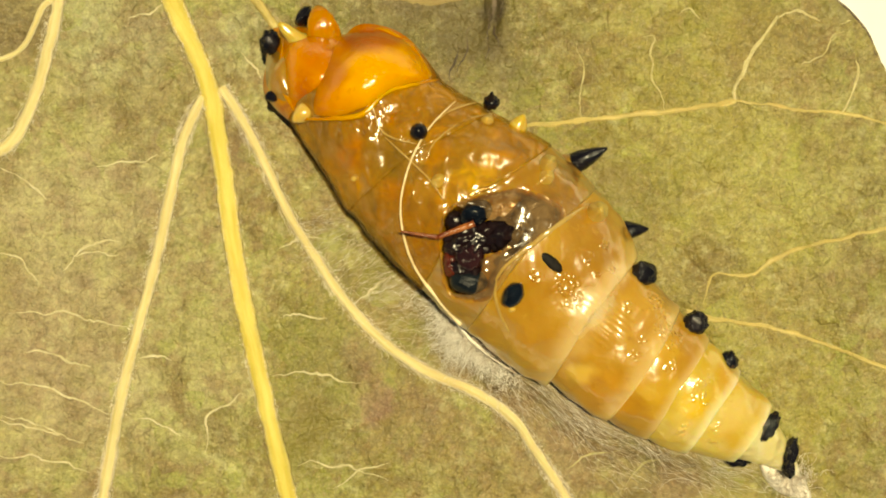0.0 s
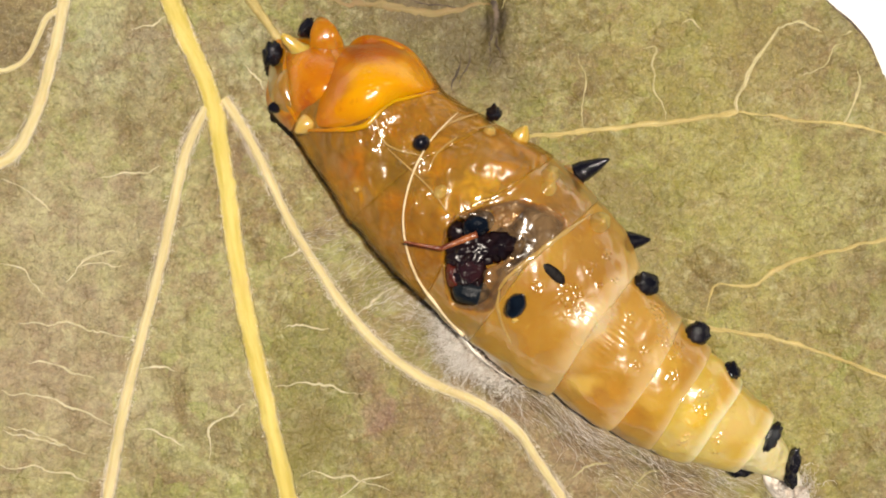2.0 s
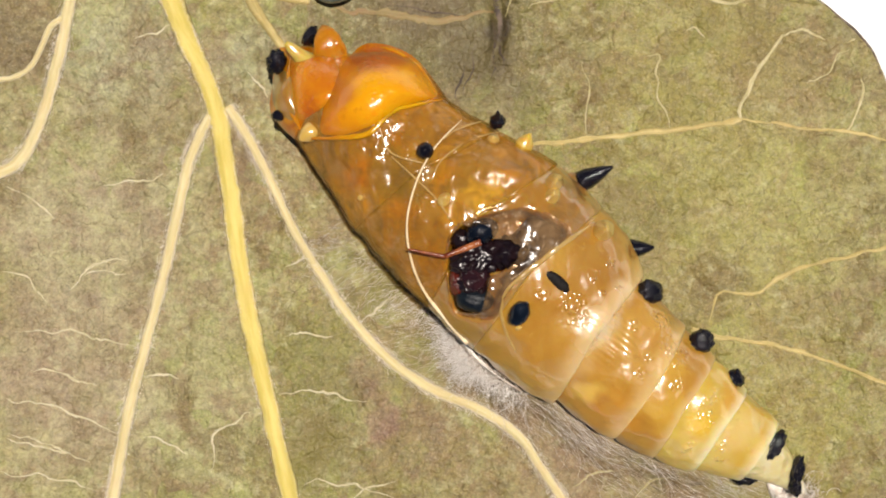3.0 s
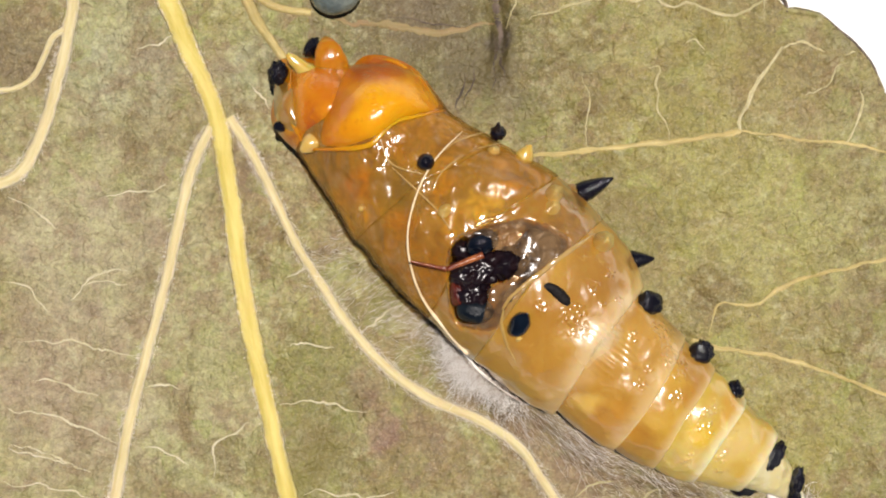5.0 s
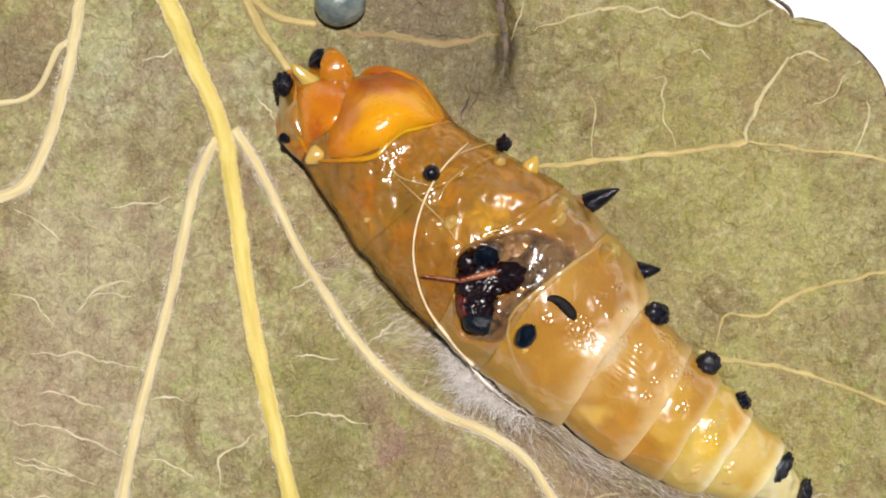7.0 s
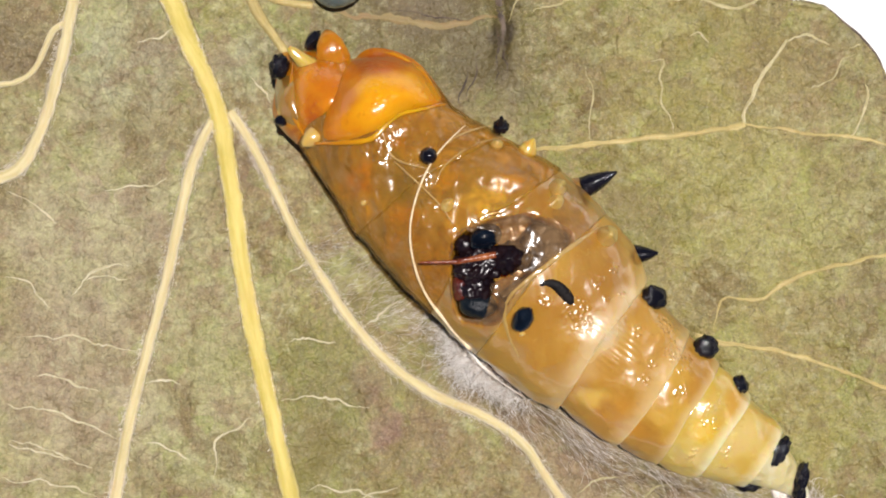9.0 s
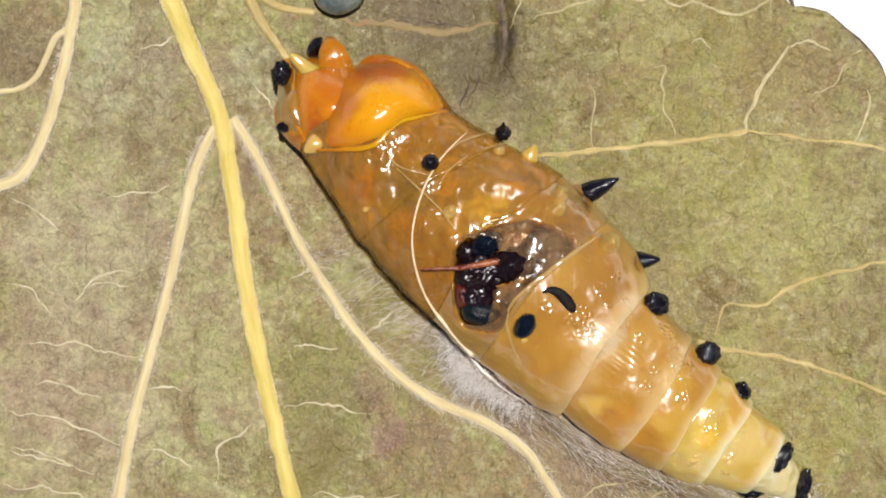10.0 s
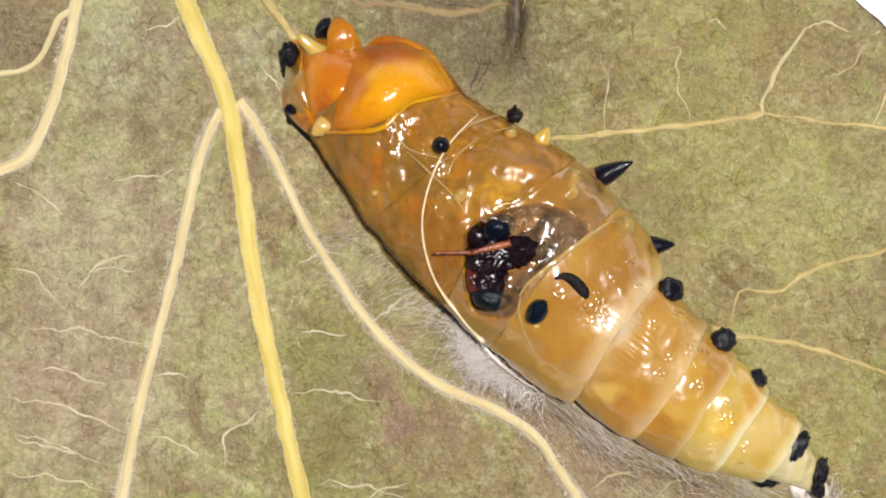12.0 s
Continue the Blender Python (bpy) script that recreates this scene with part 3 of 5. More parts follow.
def tube(path, radii, sides=8, flat=1.0, seed=None, rough=0.0):
    """A round or flattened tube along a path, with closed ends. Returns verts, faces."""
    path = np.array(path, float)
    n = len(path)
    radii = np.interp(np.linspace(0, 1, n), np.linspace(0, 1, len(radii)), radii)
    tang = np.gradient(path, axis=0)
    tang /= np.maximum(np.linalg.norm(tang, axis=1), 1e-9)[:, None]
    verts, faces = [], []
    for i in range(n):
        side = np.cross(tang[i], (0, 0, 1))
        ln = np.linalg.norm(side)
        side = side / ln if ln > 1e-3 else np.array((1.0, 0, 0))
        up = np.cross(side, tang[i])
        for j in range(sides):
            a = 2 * math.pi * j / sides
            r = radii[i]
            if rough:
                r *= 1 + rough * noise.noise(Vector(path[i]) * 2.3 + Vector((math.cos(a), math.sin(a), seed or 0)))
            verts.append(path[i] + side * math.cos(a) * r + up * math.sin(a) * r * flat)
    for i in range(n - 1):
        for j in range(sides):
            k = (j + 1) % sides
            faces.append((i * sides + j, i * sides + k, (i + 1) * sides + k, (i + 1) * sides + j))
    faces.append(tuple(range(sides))[::-1])
    faces.append(tuple((n - 1) * sides + j for j in range(sides)))
    return verts, faces


def blob(x, y, z, rx, ry, rz, turn=0.0, rough=0.0, freq=2.0, seed=0.0, n=24, m=14, peak=0.0, lean=(0, 0)):
    """A closed lump; peak draws its top out into a point."""
    verts, faces = [], []
    c, s = math.cos(radians(turn)), math.sin(radians(turn))
    for i in range(m + 1):
        v = math.pi * i / m
        for j in range(n):
            u = 2 * math.pi * j / n
            d = Vector((math.sin(v) * math.cos(u), math.sin(v) * math.sin(u), math.cos(v)))
            k = 1 + rough * noise.noise(d * freq + Vector((seed, seed * 1.7, 0)))
            up = max(0.0, d.z)
            px, py, pz = d.x * rx * k * (1 - 0.35 * peak * up), d.y * ry * k * (1 - 0.35 * peak * up), d.z * rz * k + peak * up ** 6 * rz
            px, py = px + lean[0] * up * up, py + lean[1] * up * up
            verts.append((x + px * c - py * s, y + px * s + py * c, z + pz))
    for i in range(m):
        for j in range(n):
            k = (j + 1) % n
            faces.append((i * n + j, (i + 1) * n + j, (i + 1) * n + k, i * n + k))
    return verts, faces


def joined(geos):
    verts, faces = [], []
    for v, f in geos:
        base = len(verts)
        verts.extend(v)
        faces.extend(tuple(i + base for i in face) for face in f)
    return verts, faces


# ---------------------------------------------------------------- tabletop
def tabletop():
    v, f = [], []
    n = 24
    for i in range(n + 1):
        for j in range(n + 1):
            v.append((-148.5 + 297 * i / n, -105 + 210 * j / n, -1.35))
    for i in range(n):
        for j in range(n):
            a = i * (n + 1) + j
            f.append((a, a + n + 1, a + n + 2, a + 1))
    ob = part("ground", (v, f), PAPER)
    tagged(ob, "plain white paper sheet lying under the leaf", "paper", kind="structure")


tabletop()

# ---------------------------------------------------------------- pupa body
# along the body: distance from the head, sideways centre, half width, half height, height of the axis
BODY = np.array([
    (-0.89, 0.6, 0.22, 0.2, 0.21),
    (-0.41, 0.55, 0.63, 0.56, 0.5),
    (0.47, 0.05, 1.4, 1.26, 1.06),
    (1.48, 0.28, 1.75, 1.57, 1.31),
    (2.5, 0.53, 2.35, 2.11, 1.74),
    (3.68, 0.51, 2.66, 2.39, 1.97),
    (5.03, 0.12, 2.67, 2.41, 1.98),
    (6.39, 0.01, 2.93, 2.64, 2.16),
    (7.93, 0.02, 3.17, 2.85, 2.33),
    (9.46, 0.05, 3.31, 2.98, 2.43),
    (10.98, -0.03, 3.33, 2.99, 2.44),
    (12.53, -0.23, 3.1, 2.79, 2.28),
    (14.11, -0.46, 2.53, 2.28, 1.87),
    (15.67, -0.57, 2.38, 2.14, 1.76),
    (17.24, -0.6, 2.13, 1.92, 1.58),
    (18.84, -0.44, 1.85, 1.66, 1.38),
    (20.48, -0.19, 1.36, 1.23, 1.03),
    (21.54, -0.07, 0.93, 0.83, 0.72),
    (22.59, -0.05, 0.59, 0.53, 0.48),
    (23.56, -0.21, 0.19, 0.17, 0.19),
])
AXIS_O = np.array((-5.6, 6.2))
AXIS_D = np.array((0.7856, -0.6187))
AXIS_N = np.array((0.6187, 0.7856))
S_FINE = np.linspace(BODY[0, 0], BODY[-1, 0], 500)


def smoothed(column):
    v = np.interp(S_FINE, BODY[:, 0], BODY[:, column])
    k = np.hanning(25)
    return np.convolve(np.pad(v, 12, mode="edge"), k / k.sum(), mode="valid")


B_C, B_W, B_H, B_Z = (smoothed(i) for i in (1, 2, 3, 4))


def along(s):
    return tuple(float(np.interp(s, S_FINE, b)) for b in (B_C, B_W, B_H, B_Z))


def body_xy(s, o):
    return AXIS_O + AXIS_D * s + AXIS_N * o


def body_so(x, y):
    p = np.array((x, y)) - AXIS_O
    return float(p @ AXIS_D), float(p @ AXIS_N)


def top(x, y):
    """Height of the pupa's upper face at a place of the plan."""
    s, o = body_so(x, y)
    c, w, h, z = along(s)
    q = min(1.0, abs((o - c) / max(w, 0.05)))
    return z + h * math.sqrt(1 - q * q)


# ---------------------------------------------------------------- leaf
EDGE = [(-31.0, 2.0), (-27.0, 9.0), (-19.0, 16.5), (-9.2, 19.5), (-1.2, 18.4), (3.8, 16.8), (6.2, 15.72), (7.22, 15.22), (8.02, 14.5), (8.82, 13.45), (9.0, 12.3), (9.75, 11.3), (11.2, 7.5), (13.0, 4.0), (15.0, 0.0)]
EDGE_Y = np.array([e[0] for e in EDGE])
EDGE_X = np.array([e[1] for e in EDGE])
FOLD_LINE = curve_points([(1.56, 11.02), (1.80, 9.82), (1.92, 8.82), (2.00, 7.92), (1.68, 6.92), (1.32, 6.02)], 24)


def leaf_z(x, y):
    """Height of the leaf's face."""
    p = Vector((x, y, 0))
    z = 0.30 * noise.noise(p * 0.13 + Vector((3, 1, 0))) + 0.26 * noise.noise(p * 0.36) + 0.07 * noise.noise(p * 1.1) + 0.012 * noise.noise(p * 3.1)
    d = np.hypot(FOLD_LINE[:, 0] - x, FOLD_LINE[:, 1] - y)
    i = int(d.argmin())
    z -= 0.42 * math.exp(-(d[i] / 0.28) ** 2) * min(1.0, (23 - i) / 8)
    z += 0.07 * math.exp(-((d[i] - 0.55) / 0.3) ** 2) * min(1.0, (23 - i) / 8)
    s, o = body_so(x, y)
    z += 0.16 * noise.noise(Vector((x * 0.9 + y * 0.5, (y - x) * 0.22, 8))) * min(1.0, max(0.0, (x + 2) / 4))
    z += 0.10 * math.sin(o * 6.5 + 0.9 * s + 5.0 * noise.noise(p * 0.7)) * (0.5 + noise.noise(p * 0.9 + Vector((5, 2, 0)))) * math.exp(-((o - 4.7) / 1.0) ** 2 - ((s - 11.3) / 2.8) ** 2)
    if -1 < s < 24:
        c, w, h, _ = along(s)
        z += 1.0 * math.exp(-((o - c + w + 0.05) / 0.75) ** 2 - ((s - 16) / 6) ** 4)
        z -= 0.22 * h * math.exp(-((o - c) / (0.62 * w + 0.1)) ** 2)
    return z - 0.25


def leaf_blade(parent):
    nx, ny = 420, 360
    v, f = [], []
    ways = np.interp(np.linspace(0, 1, nx + 1), (0, 0.07, 1.0), (0.0, 0.36, 1.0))
    rows = np.interp(np.linspace(0, 1, ny + 1), (0, 0.09, 0.97, 1.0), (-31, -11, 11, 15))
    for j in range(ny + 1):
        y = float(rows[j])
        xl = -4 - 30 * math.sqrt(max(0.0, 1 - ((y + 8) / 23.2) ** 2))
        xr = float(np.interp(y, EDGE_Y, EDGE_X)) + 0.10 * noise.noise(Vector((0, y * 1.3, 5))) + 0.04 * noise.noise(Vector((0, y * 5, 9)))
        for i in range(nx + 1):
            x = xl + (xr - xl) * float(ways[i])
            curl = max(0.0, 1 - (xr - x) / 0.8)
            v.append((x, y, leaf_z(x, y) + 0.18 * curl ** 2 - 0.1 * curl))
    w = nx + 1
    for j in range(ny):
        for i in range(nx):
            a = j * w + i
            f.append((a, a + 1, a + w + 1, a + w))
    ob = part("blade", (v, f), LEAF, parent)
    mod = ob.modifiers.new("thickness", "SOLIDIFY")
    mod.thickness, mod.offset = 0.00025, -1
    return ob


leaf = thing("leaf", 0, 0, -0.6, "broad olive green leaf with brown mottling, lying on white paper", "leaf")
blade = leaf_blade(leaf)


def vein(name, material, widths, points, flat=0.46, parent=None, label="", wobble=0.0, grain=0.14):
    """A vein as a low swelling of the blade: a bell-shaped ridge whose skirts run into the leaf, with a closed underside."""
    length = sum(math.dist(points[i], points[i + 1]) for i in range(len(points) - 1))
    n = max(14, int(length / 0.11))
    line = curve_points(points, n)
    if wobble:
        line = np.array([(x + wobble * noise.noise(Vector((x * 1.3, y * 1.3, 4))) + 0.25 * wobble * noise.noise(Vector((x * 5, y * 5, 2))),
                          y + wobble * noise.noise(Vector((x * 1.3, y * 1.3, 14))) + 0.25 * wobble * noise.noise(Vector((x * 5, y * 5, 12)))) for x, y in line])
    tang = np.gradient(line, axis=0)
    tang /= np.maximum(np.hypot(tang[:, 0], tang[:, 1]), 1e-9)[:, None]
    us = (-1.0, -0.8, -0.55, -0.28, 0.0, 0.28, 0.55, 0.8, 1.0)
    k = len(us) + 1
    v, f, across, run = [], [], [], []
    for i, (x, y) in enumerate(line):
        r = float(np.interp(i / (n - 1), np.linspace(0, 1, len(widths)), widths)) * 0.56
        left = r * (1 + grain * 1.6 * noise.noise(Vector((x * 1.7, y * 1.7, 3))) + grain * noise.noise(Vector((x * 6, y * 6, 5))))
        right = r * (1 + grain * 1.6 * noise.noise(Vector((x * 1.7, y * 1.7, 23))) + grain * noise.noise(Vector((x * 6, y * 6, 25))))
        high = 1.15 * r * flat * (1 + grain * noise.noise(Vector((x * 2.5, y * 2.5, 33))))
        for u in us:
            d = u * (left if u < 0 else right)
            px, py = x - tang[i][1] * d, y + tang[i][0] * d
            v.append((px, py, leaf_z(px, py) + high * (1 - u * u) ** 1.25 - 0.012 * abs(u) ** 5))
            across.append(u)
        v.append((x, y, leaf_z(x, y) - 0.10))
        across.append(0.0)
        run.extend([i * length / n] * k)
    for i in range(n - 1):
        for j in range(k):
            m = (j + 1) % k
            f.append((i * k + m, i * k + j, (i + 1) * k + j, (i + 1) * k + m))
    f.append(tuple(range(k)))
    f.append(tuple((n - 1) * k + j for j in range(k))[::-1])
    ob = part(name, (v, f), material, parent or leaf, label)
    for key, values in (("along", run), ("across", across)):
        ob.data.attributes.new(key, "FLOAT", "POINT").data.foreach_set("value", values)
    return ob


MIDRIB = [(-11.2, 13.42), (-10.45, 10.82), (-9.98, 9.62), (-9.53, 8.61), (-9.02, 7.4), (-8.48, 6.2), (-8.05, 4.79), (-7.74, 2.98), (-7.47, 1.17), (-7.2, -0.83), (-6.86, -2.64), (-6.57, -4.04), (-6.14, -5.84), (-5.6, -8.08), (-4.9, -11.38), (-4.1, -15.18)]
LEFT = [(-12.95, 11.8), (-13.22, 9.61), (-13.4, 8.61), (-13.55, 7.7), (-13.85, 6.59), (-14.15, 5.48), (-14.54, 4.38), (-15.04, 3.47), (-15.94, 2.86), (-18.88, 2.22)]
LEFT_LOOP = [(-13.6, 8.36), (-14.0, 8.1), (-14.32, 7.4), (-14.76, 6.69), (-15.36, 6.29), (-15.96, 6.19), (-18.0, 5.9)]
LOWER_LEFT = [(-8.36, 4.92), (-8.98, 3.62), (-9.44, 1.82), (-9.94, -0.58), (-10.64, -3.18), (-11.24, -5.58), (-11.78, -8.38), (-12.12, -10.38), (-12.88, -14.18)]
ARCH = [(-7.72, 5.26), (-7.04, 4.22), (-6.28, 2.82), (-5.44, 1.02), (-4.48, -0.58), (-3.24, -2.38), (-2.04, -3.68), (-0.48, -4.78), (1.32, -5.58), (2.72, -6.58), (3.68, -7.98), (4.36, -8.98), (5.52, -10.98)]
TO_HEAD = [(-7.78, 11.02), (-6.88, 9.02), (-6.36, 8.18), (-5.68, 7.26)]
EAST = [(2.32, 3.82), (3.52, 3.92), (5.12, 4.08), (7.92, 4.38), (10.12, 4.68), (10.58, 4.78)]
EAST_UP = [(10.56, 4.74), (10.64, 5.52), (11.22, 6.58), (12.02, 7.82)]
EAST_TOP = [(12.02, 7.82), (12.82, 7.82), (13.52, 7.62)]
EAST_OUT = [(10.56, 4.78), (12.12, 4.58), (13.32, 4.42), (14.42, 4.40), (16.12, 3.94)]
EAST_TWIG = [(14.38, 4.40), (14.76, 5.12), (15.00, 5.82), (14.92, 6.26)]
MID_EAST = [(9.44, -2.48), (9.56, -1.78), (9.88, -1.34), (10.92, -1.42), (12.32, -0.68), (13.92, -0.18), (16.32, 0.32)]
LOW_EAST = [(8.82, -2.68), (10.12, -3.02), (11.92, -3.28), (13.52, -3.78), (16.12, -4.78)]
NORTH = [(2.92, 8.72), (4.32, 9.22), (6.12, 9.58), (8.32, 9.32), (10.32, 8.98), (11.22, 9.42), (11.76, 9.78)]
NORTH_WEST = [(-8.08, 11.22), (-6.96, 9.86), (-6.08, 9.22), (-4.78, 8.98)]
vein("midrib", RIB, (0.85, 0.76, 0.66, 0.64, 0.62, 0.58), MIDRIB, 0.40, label="thick yellow midrib")
vein("vein", VEIN, (0.05, 0.12, 0.12, 0.04), [(-8.36, 4.72), (-8.08, 3.52), (-7.88, 2.22), (-7.76, 1.02)])
vein("vein", VEIN, (0.40, 0.42, 0.44, 0.40), LEFT, 0.40)
vein("vein", VEIN, (0.25, 0.20, 0.22), LEFT_LOOP)
vein("vein", VEIN, (0.30, 0.40, 0.36, 0.42, 0.42), LOWER_LEFT)
vein("vein", VEIN, (0.36, 0.30, 0.34, 0.34, 0.30), ARCH)
vein("vein", VEIN_BROWN, (0.40, 0.34, 0.28), TO_HEAD)
vein("vein", VEIN_BROWN, (0.16, 0.18, 0.20, 0.18), EAST, 0.26, wobble=0.06, grain=0.4)
vein("vein", TWIG, (0.12, 0.15, 0.12), EAST_UP, 0.25, wobble=0.1, grain=0.5)
vein("vein", TWIG, (0.11, 0.06), EAST_TOP, 0.26, wobble=0.2, grain=0.6)
vein("vein", VEIN_BROWN, (0.08, 0.15, 0.12), EAST_OUT, 0.26, wobble=0.1, grain=0.6)
vein("vein", TWIG, (0.08, 0.10, 0.05), EAST_TWIG, 0.26, wobble=0.15, grain=0.6)
vein("vein", VEIN_BROWN, (0.03, 0.10, 0.16, 0.14), MID_EAST, 0.26, wobble=0.08, grain=0.5)
vein("vein", VEIN_BROWN, (0.18, 0.17, 0.13), LOW_EAST, 0.26, wobble=0.05, grain=0.4)
vein("vein", TWIG, (0.05, 0.11, 0.10, 0.05), NORTH, 0.3, wobble=0.25, grain=0.7)
vein("vein", VEIN_BROWN, (0.34, 0.30, 0.26), NORTH_WEST)
vein("vein", TAN, (0.06, 0.26, 0.30, 0.12), [(-4.48, 8.98), (-3.28, 8.74), (-1.88, 8.50), (0.12, 8.34), (1.76, 8.62)], 0.16, wobble=0.2, grain=0.5)
for pts in ([(4.98, 4.10), (5.02, 5.62), (4.96, 6.82)], [(8.00, 4.38), (7.64, 5.62), (7.60, 7.02), (7.12, 7.10)],
            [(8.62, 7.92), (8.88, 8.12), (9.28, 7.58)], [(12.12, 9.06), (11.52, 9.52), (11.22, 8.98)],
            [(12.92, 6.02), (13.72, 6.72), (14.32, 7.38)], [(14.12, 7.58), (14.92, 7.74)],
            [(-15.68, -5.22), (-14.08, -5.38), (-12.68, -5.88), (-11.84, -6.38)], [(-15.28, -2.82), (-13.68, -2.78), (-12.28, -3.08), (-10.92, -3.38)],
            [(-15.58, -6.58), (-14.48, -6.82), (-13.28, -7.18)], [(-15.88, -7.90), (-14.08, -7.90), (-12.38, -8.54)],
            [(-5.78, -2.82), (-4.68, -2.90), (-3.98, -3.02)], [(-6.08, -5.02), (-4.28, -4.92), (-2.88, -5.30)],
            [(-5.08, -8.14), (-3.48, -8.22), (-1.68, -8.70)], [(-15.68, 2.42), (-14.58, 1.82), (-13.98, 1.26)],
            [(-12.12, 2.38), (-10.98, 2.58), (-9.88, 2.90)], [(-3.00, -2.42), (-2.32, -1.98), (-1.58, -1.46)],
            [(4.52, -8.28), (5.52, -7.78), (6.52, -7.62)], [(-10.68, -6.58), (-9.68, -6.82), (-9.08, -7.18)],
            [(-10.58, -4.28), (-9.88, -4.38), (-9.48, -4.54)], [(-14.78, -4.22), (-13.68, -4.28), (-12.38, -4.74)], [(-15.48, -6.42), (-14.48, -6.62), (-13.48, -7.08), (-12.68, -7.54)], [(-8.24, -7.82), (-8.16, -6.88), (-8.20, -6.42), (-7.52, -6.02), (-6.88, -5.62)],
            [(-13.28, -1.18), (-12.68, -0.58), (-11.98, -0.12), (-11.38, -0.18)], [(-15.68, -0.58), (-14.88, -0.98), (-14.28, -1.58)], [(-5.58, -0.58), (-4.88, -0.28), (-4.28, 0.02)], [(-3.68, -8.98), (-2.88, -8.42), (-1.68, -8.18)], [(6.72, -8.78), (7.32, -8.18), (8.12, -7.94)],
            [(-11.08, 7.62), (-10.08, 7.92), (-9.28, 8.02)], [(-7.08, 6.42), (-6.58, 6.02), (-6.28, 5.52)], [(-12.88, -0.78), (-12.08, -0.58), (-11.38, -0.74)]):
    vein("fine_vein", TWIG if pts[0][0] > 0 else TWIG_PALE, (0.015, 0.06, 0.085, 0.07, 0.015), pts, 0.5, wobble=0.25, grain=0.7)
vein("fold", FOLD, (0.14, 0.26, 0.24, 0.16, 0.02), [(1.64, 11.02), (1.76, 9.82), (1.88, 8.82), (2.00, 8.22), (1.88, 7.62)], 0.2, label="dark withered crease", grain=0.15)
for pts in ([(1.77, 8.30), (1.93, 7.69), (1.77, 6.89), (1.58, 5.89)], [(1.10, 7.43), (0.86, 6.49), (0.78, 5.55)], [(2.23, 8.20), (2.07, 7.29), (2.19, 6.35)], [(0.66, 6.79), (0.50, 6.09), (0.62, 5.28)], [(-1.94, 8.76), (-0.74, 8.64), (0.46, 8.48), (1.43, 8.36)]):
    vein("fold", FOLD, (0.015, 0.07, 0.05, 0.015), pts, 0.35, label="thin dark withered crease", wobble=0.25, grain=0.7)
vein("fine_vein", TWIG, (0.03, 0.08, 0.04), [(2.57, 9.80), (2.47, 9.00), (2.19, 8.44)], 0.4, wobble=0.2, grain=0.6)
vein("torn_edge", FOLD, (0.05, 0.16, 0.10), [(11.22, 9.98), (11.76, 9.72), (12.08, 9.38), (12.16, 8.98)], 0.8, label="dark dried leaf margin")
vein("torn_edge", FOLD, (0.06, 0.14, 0.10, 0.14), [(13.52, 8.82), (14.52, 8.02), (15.24, 7.22), (15.56, 6.42)], 0.8, label="dark dried leaf margin")


# hairs on the veins and the silk pad
def hair(x, y, z, way, length, lift, r, curl, rng):
    pts = []
    a = way
    px, py = x, y
    for i in range(5):
        t = i / 4
        pts.append((px, py, z + lift * math.sin(t * 2.2)))
        px += math.cos(a) * length / 4
        py += math.sin(a) * length / 4
        a += curl * rng.uniform(0.4, 1.2)
    return tube(pts, [r, r * 0.8, r * 0.4], 3)


def vein_fuzz():
    rng = random.Random(4)
    geos = []
    for line, width, count, reach in ((LOWER_LEFT, 0.40, 4200, 0.09), (ARCH, 0.34, 5200, 0.10), (LEFT, 0.46, 2000, 0.09), (MIDRIB, 0.56, 5200, 0.08)):
        path = curve_points(line, 400)
        for _ in range(count):
            i = rng.randrange(1, 398)
            t = path[i + 1] - path[i - 1]
            x0, y0 = path[i]
            if noise.noise(Vector((x0 * 0.8, y0 * 0.8, 6))) < rng.uniform(-0.6, 0.35):
                continue
            side = rng.choice((-1, 1))
            a = math.atan2(t[1], t[0]) + side * rng.uniform(0.5, 1.5)
            square = math.atan2(t[1], t[0]) + side * math.pi / 2
            off = width * 0.46 + abs(rng.gauss(0, 0.07)) - 0.03
            x, y = x0 + math.cos(square) * off, y0 + math.sin(square) * off
            geos.append(hair(x, y, leaf_z(x, y) + 0.03, a, reach * rng.uniform(0.4, 1.7), 0.06, rng.uniform(0.004, 0.007), rng.uniform(-0.7, 0.7), rng))
    ob = part("fuzz", joined(geos), HAIR, leaf, "short pale hairs along the veins")
    ob["kind"] = "stuff"


vein_fuzz()

# ---------------------------------------------------------------- pupa
class Outline:
    """A closed smooth outline on the plan, for plates, windows and holes."""

    def __init__(self, points, n=72, ragged=0.0):
        self.ring = curve_points(points, n, closed=True)
        self.mid = self.ring.mean(axis=0)
        d = self.ring - self.mid
        ang = np.arctan2(d[:, 1], d[:, 0])
        order = np.argsort(ang)
        self.ang, self.far = ang[order], np.hypot(d[:, 0], d[:, 1])[order]
        if ragged:
            self.far = self.far * np.array([1 + ragged * noise.noise(Vector((math.cos(a) * 5, math.sin(a) * 5, 2))) for a in self.ang])

    def reach(self, a):
        return float(np.interp(a, self.ang, self.far, period=2 * math.pi))

    def r(self, x, y):
        dx, dy = x - self.mid[0], y - self.mid[1]
        return math.hypot(dx, dy) / self.reach(math.atan2(dy, dx))

    def at(self, a, r):
        k = self.reach(a) * r
        return self.mid[0] + math.cos(a) * k, self.mid[1] + math.sin(a) * k


